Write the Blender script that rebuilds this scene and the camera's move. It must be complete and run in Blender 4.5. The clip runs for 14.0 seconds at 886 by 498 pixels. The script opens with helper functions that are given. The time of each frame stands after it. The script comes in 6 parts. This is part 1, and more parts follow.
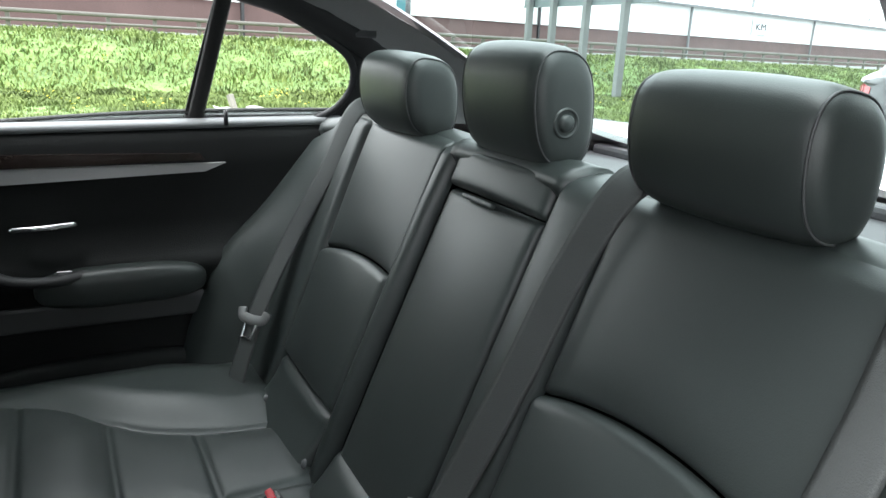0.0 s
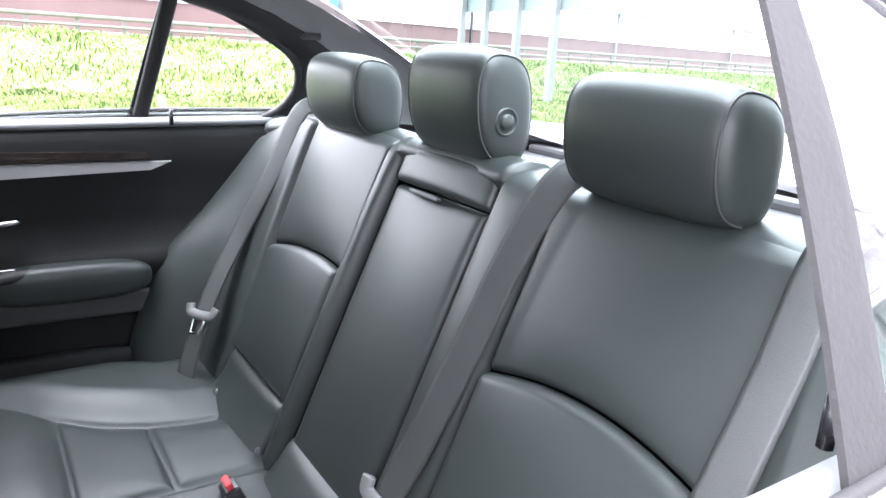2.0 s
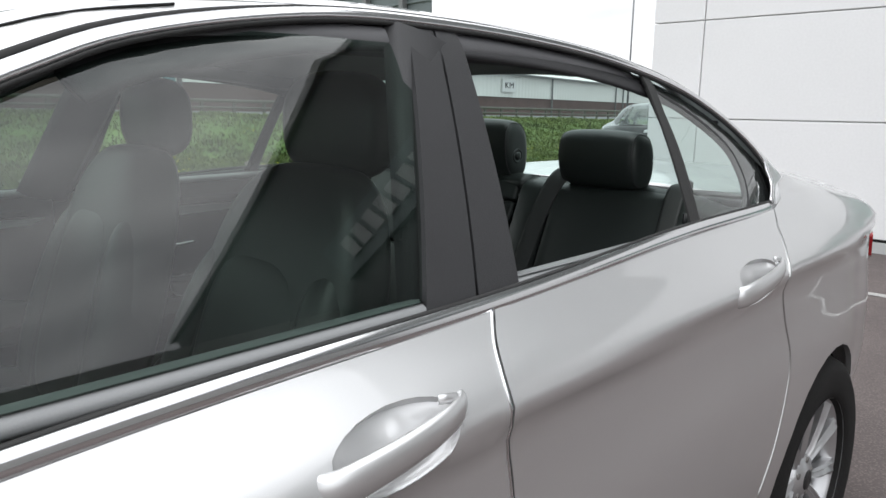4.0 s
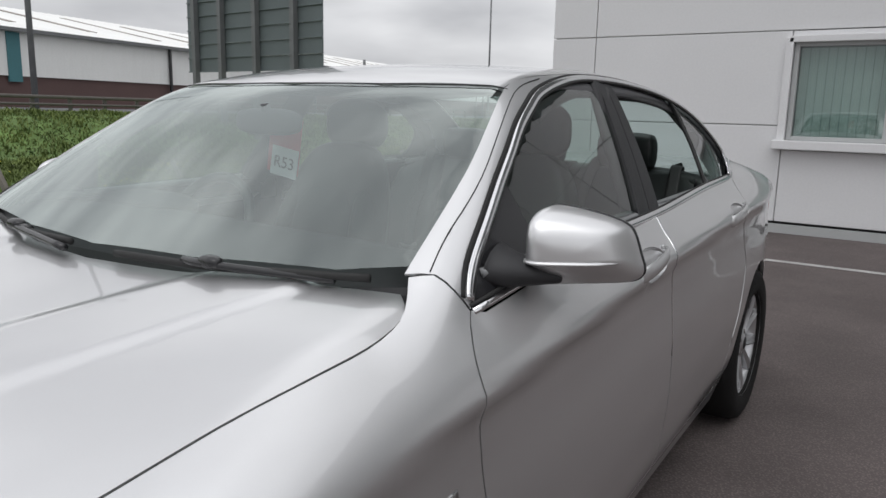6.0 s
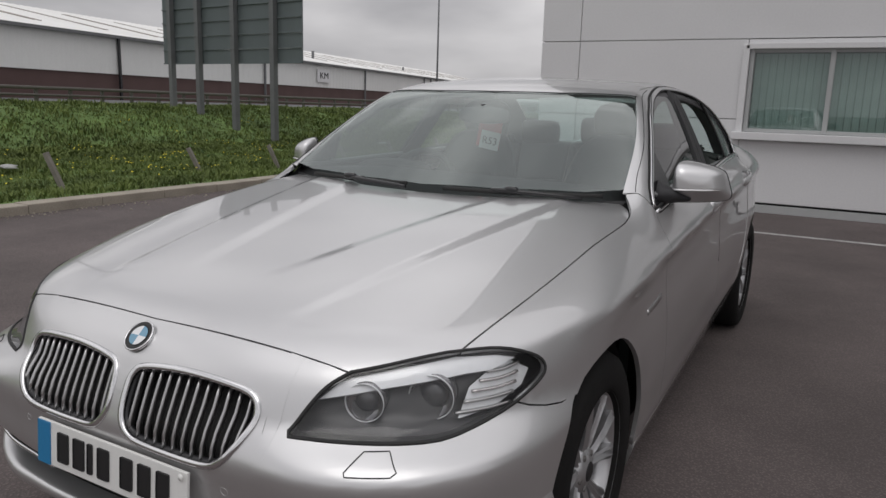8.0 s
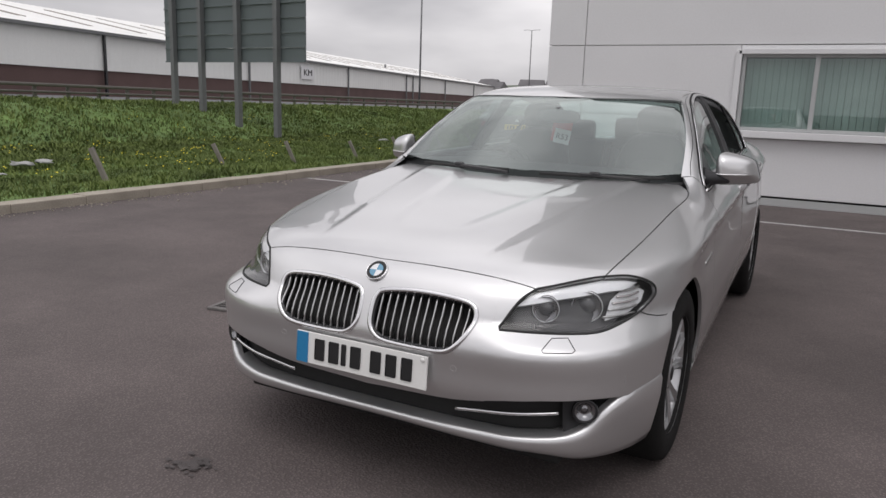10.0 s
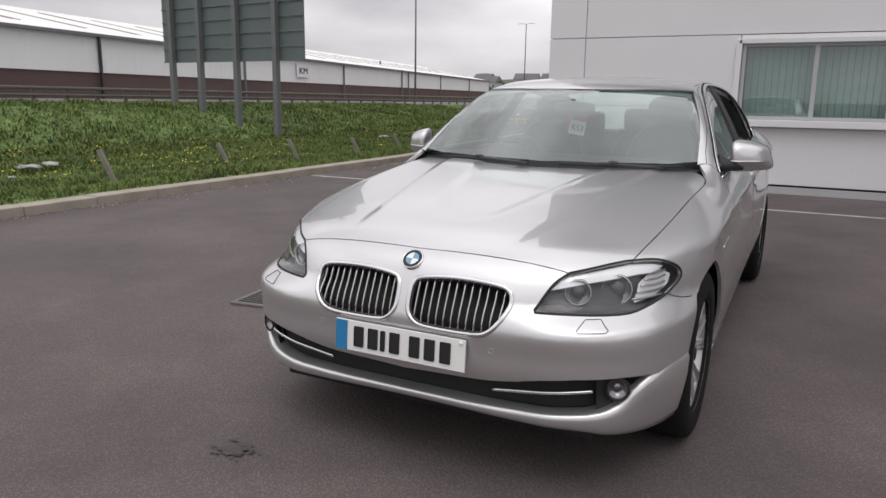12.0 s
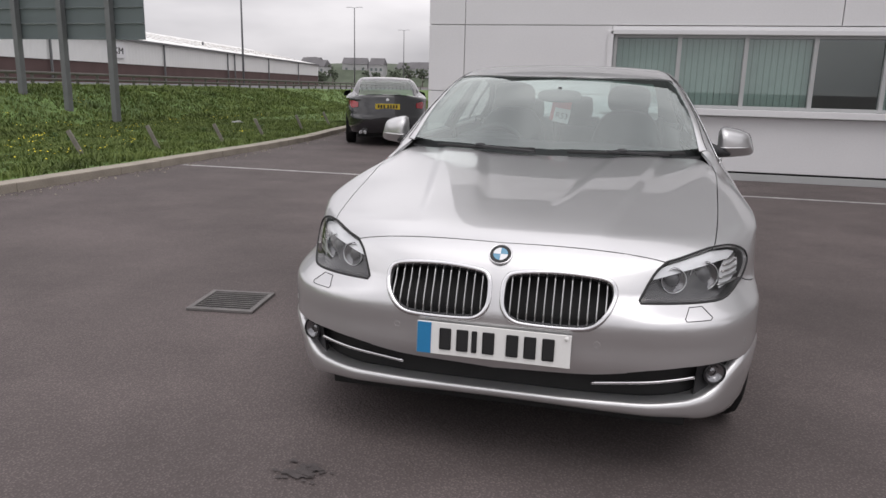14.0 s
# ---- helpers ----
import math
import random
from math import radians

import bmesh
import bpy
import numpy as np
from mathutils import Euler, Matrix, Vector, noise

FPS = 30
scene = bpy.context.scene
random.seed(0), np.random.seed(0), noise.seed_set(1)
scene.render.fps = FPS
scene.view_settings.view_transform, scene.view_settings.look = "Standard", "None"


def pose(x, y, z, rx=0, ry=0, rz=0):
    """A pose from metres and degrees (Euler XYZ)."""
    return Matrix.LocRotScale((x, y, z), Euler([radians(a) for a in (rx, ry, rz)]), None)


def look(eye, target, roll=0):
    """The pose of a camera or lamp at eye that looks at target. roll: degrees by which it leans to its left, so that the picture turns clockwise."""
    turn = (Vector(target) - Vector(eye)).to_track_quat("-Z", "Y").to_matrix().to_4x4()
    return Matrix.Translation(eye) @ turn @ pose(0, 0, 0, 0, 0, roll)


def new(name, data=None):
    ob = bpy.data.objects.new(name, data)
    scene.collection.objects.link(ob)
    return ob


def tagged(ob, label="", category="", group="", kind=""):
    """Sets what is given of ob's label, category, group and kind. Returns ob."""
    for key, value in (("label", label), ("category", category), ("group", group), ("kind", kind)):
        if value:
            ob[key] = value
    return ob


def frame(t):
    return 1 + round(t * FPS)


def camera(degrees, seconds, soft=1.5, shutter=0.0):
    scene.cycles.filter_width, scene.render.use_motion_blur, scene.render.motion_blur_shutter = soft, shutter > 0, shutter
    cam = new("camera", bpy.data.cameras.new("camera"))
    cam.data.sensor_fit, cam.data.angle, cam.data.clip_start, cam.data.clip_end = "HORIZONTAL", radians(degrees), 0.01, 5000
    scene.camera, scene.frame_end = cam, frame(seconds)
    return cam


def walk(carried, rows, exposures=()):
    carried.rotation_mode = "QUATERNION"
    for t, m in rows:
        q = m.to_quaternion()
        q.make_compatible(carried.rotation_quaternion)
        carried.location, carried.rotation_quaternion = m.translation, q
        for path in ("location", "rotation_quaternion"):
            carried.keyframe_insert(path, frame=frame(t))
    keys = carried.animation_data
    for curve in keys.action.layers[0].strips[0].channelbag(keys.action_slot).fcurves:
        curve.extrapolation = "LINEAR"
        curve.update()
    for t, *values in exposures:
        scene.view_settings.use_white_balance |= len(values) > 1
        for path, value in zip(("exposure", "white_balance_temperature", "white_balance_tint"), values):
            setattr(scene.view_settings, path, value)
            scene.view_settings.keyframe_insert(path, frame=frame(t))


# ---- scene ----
cam = camera(62.6, 14.0)
PATH = [
    (0, (0.885, 2.896, 1.257), (-0.805, 3.812, 0.706), 2.8),
    (0.5, (0.854, 2.909, 1.257), (-0.782, 3.888, 0.652), 2.9),
    (1, (0.849, 2.91, 1.258), (-0.778, 3.899, 0.645), 2.7),
    (1.5, (0.864, 2.896, 1.257), (-0.749, 3.918, 0.66), 3.0),
    (2, (0.934, 2.846, 1.256), (-0.67, 3.916, 0.723), 3.6),
    (2.2, (0.991, 2.821, 1.274), (-0.618, 3.89, 0.758), 3.5),
    (2.6, (1.12, 2.7, 1.29), (-0.45, 3.85, 0.80), 3.2),
    (3.4, (1.36, 2.22, 1.30), (-0.12, 3.55, 0.86), 1.8),
    (4.3, (1.445, 1.666, 1.283), (0.132, 3.124, 0.895), 0.9),
    (4.5, (1.463, 1.544, 1.313), (0.202, 3.032, 0.873), 1.1),
    (5, (1.507, 1.186, 1.325), (0.306, 2.717, 0.862), 3.5),
    (5.5, (1.497, 0.864, 1.307), (0.308, 2.425, 0.92), 0.5),
    (6, (1.462, 0.501, 1.316), (0.376, 2.137, 0.941), 1.3),
    (6.5, (1.484, 0.134, 1.298), (0.389, 1.764, 0.918), 1.4),
    (7, (1.435, -0.252, 1.298), (0.377, 1.406, 0.934), 1.3),
    (7.5, (1.433, -0.644, 1.306), (0.435, 1.055, 0.964), 2.1),
    (8, (1.407, -0.988, 1.32), (0.452, 0.725, 0.928), 1.7),
    (8.2, (1.356, -1.129, 1.315), (0.434, 0.605, 0.935), 1.3),
    (8.5, (1.344, -1.321, 1.323), (0.443, 0.418, 0.918), 1.2),
    (10.8, (1.286, -2.047, 1.335), (0.376, -0.31, 0.941), 2.1),
    (11, (1.283, -2.052, 1.335), (0.377, -0.313, 0.938), 1.9),
    (11.5, (1.273, -2.064, 1.334), (0.369, -0.327, 0.928), 1.0),
    (12, (1.245, -2.085, 1.326), (0.345, -0.346, 0.917), 0.8),
    (12.5, (1.125, -2.111, 1.303), (0.256, -0.362, 0.869), 1.7),
    (13, (0.897, -2.161, 1.312), (0.101, -0.383, 0.86), 2.0),
    (13.5, (0.632, -2.254, 1.339), (0.04, -0.4, 0.877), 1.4),
    (14, (0.392, -2.285, 1.321), (-0.081, -0.392, 0.881), 1.4),
]
walk(cam, [(t, look(e, g, r)) for t, e, g, r in PATH],
     [(0, 2.98, 6200, 8), (.5, 3.7, 6050, 14), (1.2, 4.1, 6000, 18), (2.2, 4.27, 6000, 19), (2.7, 2.5, 6200, 14), (3.2, 1.35, 6250, 11), (4.3, 1.05, 6300, 6), (5.2, .7, 6300, 7), (6.5, -.06, 6350, 9), (7.5, -.22, 6450, 10), (8.2, -.22, 6450, 11), (9.8, .1, 6450, 12), (14, .28, 6450, 13)])

# ---- overcast daylight ----
world = bpy.data.worlds.new("overcast_sky")
scene.world = world
world.use_nodes = True
wn, wl = world.node_tree.nodes, world.node_tree.links
wn.clear()
sky = wn.new("ShaderNodeTexSky")
sky.sky_type, sky.sun_disc = "NISHITA", False
sky.sun_elevation, sky.sun_rotation = radians(62), radians(150)
grey = wn.new("ShaderNodeHueSaturation")
grey.inputs["Saturation"].default_value = .12
coord = wn.new("ShaderNodeTexCoord")
squash = wn.new("ShaderNodeMapping")
squash.inputs["Scale"].default_value = (1.0, 1.0, 3.2)
cloud = wn.new("ShaderNodeTexNoise")
cloud.inputs["Scale"].default_value, cloud.inputs["Detail"].default_value, cloud.inputs["Roughness"].default_value = 2.1, 5, .46
shade = wn.new("ShaderNodeValToRGB")
shade.color_ramp.elements[0].position, shade.color_ramp.elements[0].color = .38, (6.3, 6.2, 6.4, 1)
shade.color_ramp.elements[1].position, shade.color_ramp.elements[1].color = .66, (13.2, 12.9, 12.9, 1)
both = wn.new("ShaderNodeMix")
both.data_type = "RGBA"
both.inputs["Factor"].default_value = .82
back = wn.new("ShaderNodeBackground")
back.inputs["Strength"].default_value = .108
out = wn.new("ShaderNodeOutputWorld")
wl.new(sky.outputs[0], grey.inputs["Color"])
wl.new(coord.outputs["Generated"], squash.inputs["Vector"])
wl.new(squash.outputs[0], cloud.inputs["Vector"])
wl.new(cloud.outputs["Fac"], shade.inputs[0])
wl.new(grey.outputs[0], both.inputs["A"])
wl.new(shade.outputs[0], both.inputs["B"])
# an overcast dome is brighter overhead than at its rim
split = wn.new("ShaderNodeSeparateXYZ")
dome = wn.new("ShaderNodeMapRange")
dome.inputs["To Min"].default_value, dome.inputs["To Max"].default_value = .60, 1.25
lift = wn.new("ShaderNodeMix")
lift.data_type, lift.blend_type = "RGBA", "MULTIPLY"
lift.inputs["Factor"].default_value = 1
wl.new(coord.outputs["Generated"], split.inputs[0])
wl.new(split.outputs["Z"], dome.inputs["Value"])
wl.new(both.outputs["Result"], lift.inputs["A"])
wl.new(dome.outputs[0], lift.inputs["B"])
wl.new(lift.outputs["Result"], back.inputs["Color"])
wl.new(back.outputs[0], out.inputs[0])
sun_data = bpy.data.lights.new("sun", "SUN")
sun_data.energy, sun_data.angle, sun_data.color = .5, radians(40), (1, .97, .93)
new("sun", sun_data).matrix_world = look((3, -3, 12), (0, 2, 0))

# ---- body form: one half-width law and one height law, blended ----
def law(*pts):
    """A smooth curve through a few (q, value) stations."""
    q = np.array([p[0] for p in pts], float)
    v = np.array([p[1] for p in pts], float)
    d = np.diff(v) / np.diff(q)
    m = np.concatenate(([d[0]], (d[1:] + d[:-1]) / 2, [d[-1]]))
    m[1:-1] = np.where(d[1:] * d[:-1] <= 0, 0, m[1:-1])

    def at(x):
        x = np.clip(np.asarray(x, float), q[0], q[-1])
        i = np.clip(np.searchsorted(q, x) - 1, 0, len(q) - 2)
        h = q[i + 1] - q[i]
        s = (x - q[i]) / h
        return (v[i] * (1 + 2 * s) * (1 - s) ** 2 + m[i] * h * s * (1 - s) ** 2
                + v[i + 1] * s * s * (3 - 2 * s) + m[i + 1] * h * s * s * (s - 1))
    return at


width_at = law((0, .905), (.5, .905), (.83, .925), (1.3, .915), (2.2, .915), (3.2, .915), (3.6, .914), (3.9, .900), (4.1, .873), (4.35, .836), (4.6, .79), (4.9, .73))
crease_z = law((0, .74), (.5, .80), (1.2, .835), (1.6, .868), (2.2, .912), (3.2, .962), (4.0, .985), (4.9, .99))
flank = law((-.9, -.125), (-.7, -.058), (-.6, -.024), (-.5, -.010), (-.38, -.002), (-.24, -.004), (-.1, -.014), (-.04, -.013), (0, 0), (.035, -.016), (.07, -.047), (.1, -.085), (.14, -.135), (.2, -.21), (.4, -.48))
nose_y = law((.1, .12), (.2, .085), (.26, .06), (.30, .052), (.36, .045), (.43, .020), (.5, .012), (.57, .002), (.60, .009), (.7, .047), (.78, .085), (.9, .2))
tail_y = law((.2, 4.80), (.35, 4.87), (.6, 4.899), (.8, 4.86), (1.0, 4.80), (1.1, 4.79))
deck_z = law((0, .74), (.06, .775), (.13, .805), (.25, .84), (.45, .88), (.8, .935), (1.2, .985), (1.5, 1.015), (2.0, 1.05), (3.3, 1.115), (3.6, 1.10), (3.9, 1.05), (4.15, 1.028), (4.4, 1.065), (4.75, 1.090), (4.9, 1.06))
deck_crown = law((0, .12), (.2, .12), (.8, .08), (1.4, .02), (3.3, .075), (3.6, .030), (3.9, -.14), (4.15, -.10), (4.4, .02), (4.75, .11), (4.9, .13))
roof_z = law((1.036, .83), (1.316, 1.0), (1.536, 1.135), (1.78, 1.285), (1.968, 1.385), (2.16, 1.43), (2.4, 1.455), (2.65, 1.464), (3.0, 1.452), (3.3, 1.425), (3.5, 1.385), (3.75, 1.285), (4.05, 1.13), (4.3, 1.0))
roof_bow = law((1.0, -.10), (1.5, -.10), (1.9, -.11), (2.2, -.13), (2.7, 0), (3.3, .18), (4.3, .28))
belt_x = law((1.2, .803), (1.55, .830), (1.78, .8285), (2.1, .825), (2.6, .82), (3.1, .812), (3.57, .79), (4.1, .72), (4.4, .66))
belt_z = law((1.2, .957), (1.55, .971), (1.78, .996), (2.05, 1.018), (2.6, 1.037), (3.1, 1.068), (3.57, 1.075), (4.4, 1.08))


def smax(a, b, k):
    h = np.maximum(k - np.abs(a - b), 0) / k
    return np.maximum(a, b) + h * h * k * .25


def step(a, b, x):
    s = np.clip((x - a) / (b - a), 0, 1)
    return s * s * (3 - 2 * s)


def body(p):
    """Negative inside the lower body."""
    x, y, z = np.abs(p[..., 0]), p[..., 1], p[..., 2]
    X = width_at(y) + flank(z - crease_z(y))
    reach = .60 + .15 * step(.585, .668, z)
    u = np.maximum(0, (nose_y(z) + reach - y) / reach)
    v = np.maximum(0, (y - tail_y(z) + .7) / .7)
    power = 3 + 1.5 * (1 - step(.585, .668, z))
    f = (((x / X) ** power + u ** 2 + v ** 3) ** .4 - 1) * X
    f = f - .010 * step(.640, .592, z) * step(.40, .54, x) * step(.80, .45, y)
    ridge = .30 + .24 * np.clip((y - .1) / 1.3, 0, 1)
    H = deck_z(y) - deck_crown(y) * (x / .9) ** 3
    H = H - .0085 * step(ridge - .016, ridge + .03, x) * step(.12, .5, y) * (y < 1.7)
    H = H - .008 * (1 - step(-.035, .03, x - .05 - .20 * y)) * step(.3, .7, y) * (y < 1.7)
    return smax(f, z - H, .09)


def cabin(p):
    """Negative inside the cabin's upper body."""
    x, y, z = np.abs(p[..., 0]), p[..., 1], p[..., 2]
    d = z - belt_z(y)
    X = belt_x(y) - .45 * np.maximum(d, -.02) - .33 * d * d * (d > 0)
    H = roof_z(y + roof_bow(y) * x * x) - .027 * (x / .6) ** 2
    return np.maximum(smax(x - X, z - H, .06), np.maximum(1.2 - y, y - 4.45))


def hull(p):
    """Both forms, filleted together."""
    return -smax(-body(p), -cabin(p), .05)


def land(field, pts, way, reach=1.2):
    """Slides points along way until they lie on the field's skin."""
    pts = np.asarray(pts, float)
    way = np.asarray(way, float)
    way = way / np.linalg.norm(way)
    n = 160
    t = np.linspace(-reach, reach, n)
    val = np.stack([field(pts + way * s) for s in t], 0)
    inside = val < 0
    hit = np.argmax(inside, 0)
    hit = np.where(inside.any(0), np.maximum(hit, 1), n // 2)
    lo, hi = t[hit - 1], t[hit]
    for _ in range(22):
        mid = (lo + hi) / 2
        neg = field(pts + way * mid[..., None]) < 0
        hi, lo = np.where(neg, mid, hi), np.where(neg, lo, mid)
    return pts + way * ((lo + hi) / 2)[..., None]


def slope(field, pts, e=.002):
    g = np.stack([field(pts + e * np.eye(3)[i]) - field(pts - e * np.eye(3)[i]) for i in range(3)], -1)
    return g / np.maximum(np.linalg.norm(g, axis=-1, keepdims=True), 1e-9)

# ---- materials ----
def material(name, colour, rough=.5, metal=0.0, vary=.12, scale=8.0, grain=120.0, bump=.0, coat=0.0, island=False, spec=.5, tint=None):
    """A surface with variation at two scales and fine relief."""
    m = bpy.data.materials.new(name)
    m.use_nodes = True
    n, l = m.node_tree.nodes, m.node_tree.links
    b = n["Principled BSDF"]
    b.inputs["Roughness"].default_value, b.inputs["Metallic"].default_value = rough, metal
    b.inputs["Coat Weight"].default_value, b.inputs["Coat Roughness"].default_value = coat, .04
    b.inputs["Specular IOR Level"].default_value = spec
    tc = n.new("ShaderNodeTexCoord")
    big, fine = n.new("ShaderNodeTexNoise"), n.new("ShaderNodeTexNoise")
    big.inputs["Scale"].default_value, big.inputs["Detail"].default_value = scale, 5
    fine.inputs["Scale"].default_value, fine.inputs["Detail"].default_value = grain, 3
    ramp = n.new("ShaderNodeValToRGB")
    dark = [c * (1 - vary) for c in colour]
    light = [min(1, c * (1 + vary)) for c in (tint or colour)]
    ramp.color_ramp.elements[0].position, ramp.color_ramp.elements[0].color = .3, (*dark, 1)
    ramp.color_ramp.elements[1].position, ramp.color_ramp.elements[1].color = .7, (*light, 1)
    mix = n.new("ShaderNodeMath")
    mix.operation = "MULTIPLY_ADD"
    mix.inputs[1].default_value, mix.inputs[2].default_value = .45, .275
    add = n.new("ShaderNodeMath")
    add.operation = "ADD"
    l.new(tc.outputs["Object"], big.inputs["Vector"])
    l.new(tc.outputs["Object"], fine.inputs["Vector"])
    l.new(fine.outputs["Fac"], mix.inputs[0])
    half = n.new("ShaderNodeMath")
    half.operation = "MULTIPLY_ADD"
    half.inputs[1].default_value, half.inputs[2].default_value = .55, -.275
    l.new(big.outputs["Fac"], half.inputs[0])
    l.new(mix.outputs[0], add.inputs[0])
    l.new(half.outputs[0], add.inputs[1])
    last = add.outputs[0]
    if island:
        info = n.new("ShaderNodeObjectInfo")
        sway = n.new("ShaderNodeMath")
        sway.operation = "MULTIPLY_ADD"
        sway.inputs[1].default_value, sway.inputs[2].default_value = .3, -.15
        sum2 = n.new("ShaderNodeMath")
        l.new(info.outputs["Random"], sway.inputs[0])
        l.new(sway.outputs[0], sum2.inputs[0])
        l.new(last, sum2.inputs[1])
        last = sum2.outputs[0]
    l.new(last, ramp.inputs[0])
    l.new(ramp.outputs[0], b.inputs["Base Color"])
    if bump:
        bp = n.new("ShaderNodeBump")
        bp.inputs["Strength"].default_value, bp.inputs["Distance"].default_value = min(1, bump), .004
        l.new(fine.outputs["Fac"], bp.inputs["Height"])
        l.new(bp.outputs[0], b.inputs["Normal"])
    return m


def clear_glass(name, tint, gloss=.0, sheen=(1, 1, 1), rise=4.0):
    """Thin glass: see-through, with a Fresnel gloss."""
    m = bpy.data.materials.new(name)
    m.use_nodes = True
    n, l = m.node_tree.nodes, m.node_tree.links
    n.clear()
    o, mx = n.new("ShaderNodeOutputMaterial"), n.new("ShaderNodeMixShader")
    t, g, f = n.new("ShaderNodeBsdfTransparent"), n.new("ShaderNodeBsdfGlossy"), n.new("ShaderNodeLayerWeight")
    f.inputs["Blend"].default_value = .5
    t.inputs["Color"].default_value = (*tint, 1)
    g.inputs["Roughness"].default_value = .015
    g.inputs["Color"].default_value = (*sheen, 1)
    p5 = n.new("ShaderNodeMath")
    p5.operation = "POWER"
    p5.inputs[1].default_value = rise
    a = n.new("ShaderNodeMath")
    a.operation = "MULTIPLY_ADD"
    a.inputs[1].default_value, a.inputs[2].default_value = .9, .045 + gloss
    l.new(f.outputs["Facing"], p5.inputs[0])
    l.new(p5.outputs[0], a.inputs[0])
    last = a.outputs[0]
    l.new(last, mx.inputs[0])
    l.new(t.outputs[0], mx.inputs[1])
    l.new(g.outputs[0], mx.inputs[2])
    l.new(mx.outputs[0], o.inputs[0])
    return m


silver = material("silver_metallic_paint", (.67, .67, .675), .38, .84, .03, 3, 900, .0, coat=1)
silver.node_tree.nodes["Principled BSDF"].inputs["Coat Roughness"].default_value = .02
silver.node_tree.nodes["Principled BSDF"].inputs["Coat IOR"].default_value = 1.6
black_paint = material("black_car_paint", (.012, .012, .014), .25, 0, .1, 4, 300, coat=1)
chrome = material("chrome", (.75, .75, .76), .12, 1, .03, 6, 200)
satin = material("satin_aluminium", (.55, .55, .55), .32, 1, .05, 6, 300)
alloy = material("alloy_wheel_paint", (.5, .5, .51), .33, .8, .05, 6, 300, coat=.3)
gloss_black = material("gloss_black_trim", (.02, .02, .022), .22, 0, .1, 5, 200)
dark_trim = material("dark_grained_plastic", (.022, .022, .024), .55, 0, .15, 7, 500, .25)
rubber = material("black_rubber", (.018, .018, .018), .7, 0, .2, 9, 200, .2)
tyre_mat = material("tyre_rubber", (.011, .0105, .0105), .85, 0, .25, 12, 250, .4, spec=.2)
# near-black for seams, liners and hidden parts; carries shade in gaps and recesses
shut = material("dark_seam_sealant", (.012, .012, .012), .8, 0, .2, 9, 90)
leather = material("black_leather", (.027, .033, .0315), .43, 0, .10, 5, 700, .08, spec=.55)
leather_piping = material("leather_piping", (.05, .052, .053), .5, 0, .1, 6, 300, .1)
webbing = material("grey_belt_webbing", (.044, .047, .046), .6, 0, .1, 10, 700, .3)
door_plastic = material("charcoal_door_trim", (.011, .012, .0122), .62, 0, .12, 6, 450, .3, spec=.22)
sill_grey = material("grey_soft_touch_trim", (.085, .085, .09), .5, 0, .08, 6, 400, .2)
cap_grey = material("grey_door_top", (.20, .205, .21), .42, 0, .05, 6, 400, .05)
trim_silver = material("matt_silver_trim", (.42, .42, .42), .35, .4, .05, 6, 300)
tongue_grey = material("grey_belt_plastic", (.17, .17, .17), .45, 0, .06, 9, 200)
band_grey = material("dark_grey_door_band", (.045, .046, .047), .5, 0, .06, 6, 300, .1)
headlining = material("light_grey_headlining", (.32, .32, .32), .9, 0, .06, 5, 300, .2)
wood_trim = material("dark_gloss_wood_trim", (.016, .012, .011), .15, 0, .5, 9, 60, coat=1, tint=(.03, .022, .019))
front_glass = clear_glass("deep_green_side_glass", (.53, .62, .58), .022)
car_glass = clear_glass("tinted_car_glass", (.60, .69, .665), .10, (.93, 1, .975), 2.8)
rear_glass = clear_glass("green_tinted_rear_glass", (.78, .91, .88), -.005)
side_glass = clear_glass("green_tinted_side_glass", (.92, .97, .94), -.005)
lens_glass = material("dark_projector_lens", (.05, .052, .056), .06, 0, .1, 6, 99, coat=1)
lamp_bowl = material("dim_chrome_lamp_bowl", (.26, .26, .27), .14, .9, .1, 9, 80)
lamp_grey = material("grey_lamp_housing", (.06, .06, .063), .3, .3, .1, 8, 120)
lamp_glass = clear_glass("clear_lamp_cover", (.97, .97, .97))
red_lens = material("red_lamp_lens", (.35, .01, .015), .12, 0, .15, 8, 80, coat=1)
white_lens = material("white_reflector", (.8, .82, .84), .2, .2, .06, 9, 100)
amber_lens = material("clear_amber_reflector", (.58, .56, .555), .16, .8, .1, 20, 90)
plate_white = material("white_number_plate", (.8, .8, .78), .35, 0, .03, 9, 120)
ink = material("black_print", (.015, .015, .016), .5, 0, .1, 9, 120)
plate_blue = material("blue_plate_band", (.02, .20, .42), .4, 0, .06, 9, 120)
plate_yellow = material("yellow_number_plate", (.62, .45, .03), .4, 0, .04, 9, 120)
badge_blue = material("badge_blue", (.10, .28, .42), .2, 0, .05, 9, 99, coat=1)
badge_white = material("badge_white", (.75, .76, .78), .2, 0, .03, 9, 99, coat=1)
red_card = material("red_hanging_tag", (.5, .03, .04), .5, 0, .08, 9, 120)
mirror_face = material("mirror_glass", (.8, .82, .84), .02, 1, .01, 4, 50)
asphalt = material("worn_asphalt", (.099, .081, .078), .85, 0, .27, .6, 150, .5, tint=(.130, .106, .103))
an, al = asphalt.node_tree.nodes, asphalt.node_tree.links
chip = an.new("ShaderNodeTexVoronoi")
chip.inputs["Scale"].default_value = 95
fleck = an.new("ShaderNodeMapRange")
fleck.inputs["From Min"].default_value, fleck.inputs["From Max"].default_value = .12, .5
fleck.inputs["To Min"].default_value, fleck.inputs["To Max"].default_value = 1.32, .77
over = an.new("ShaderNodeMix")
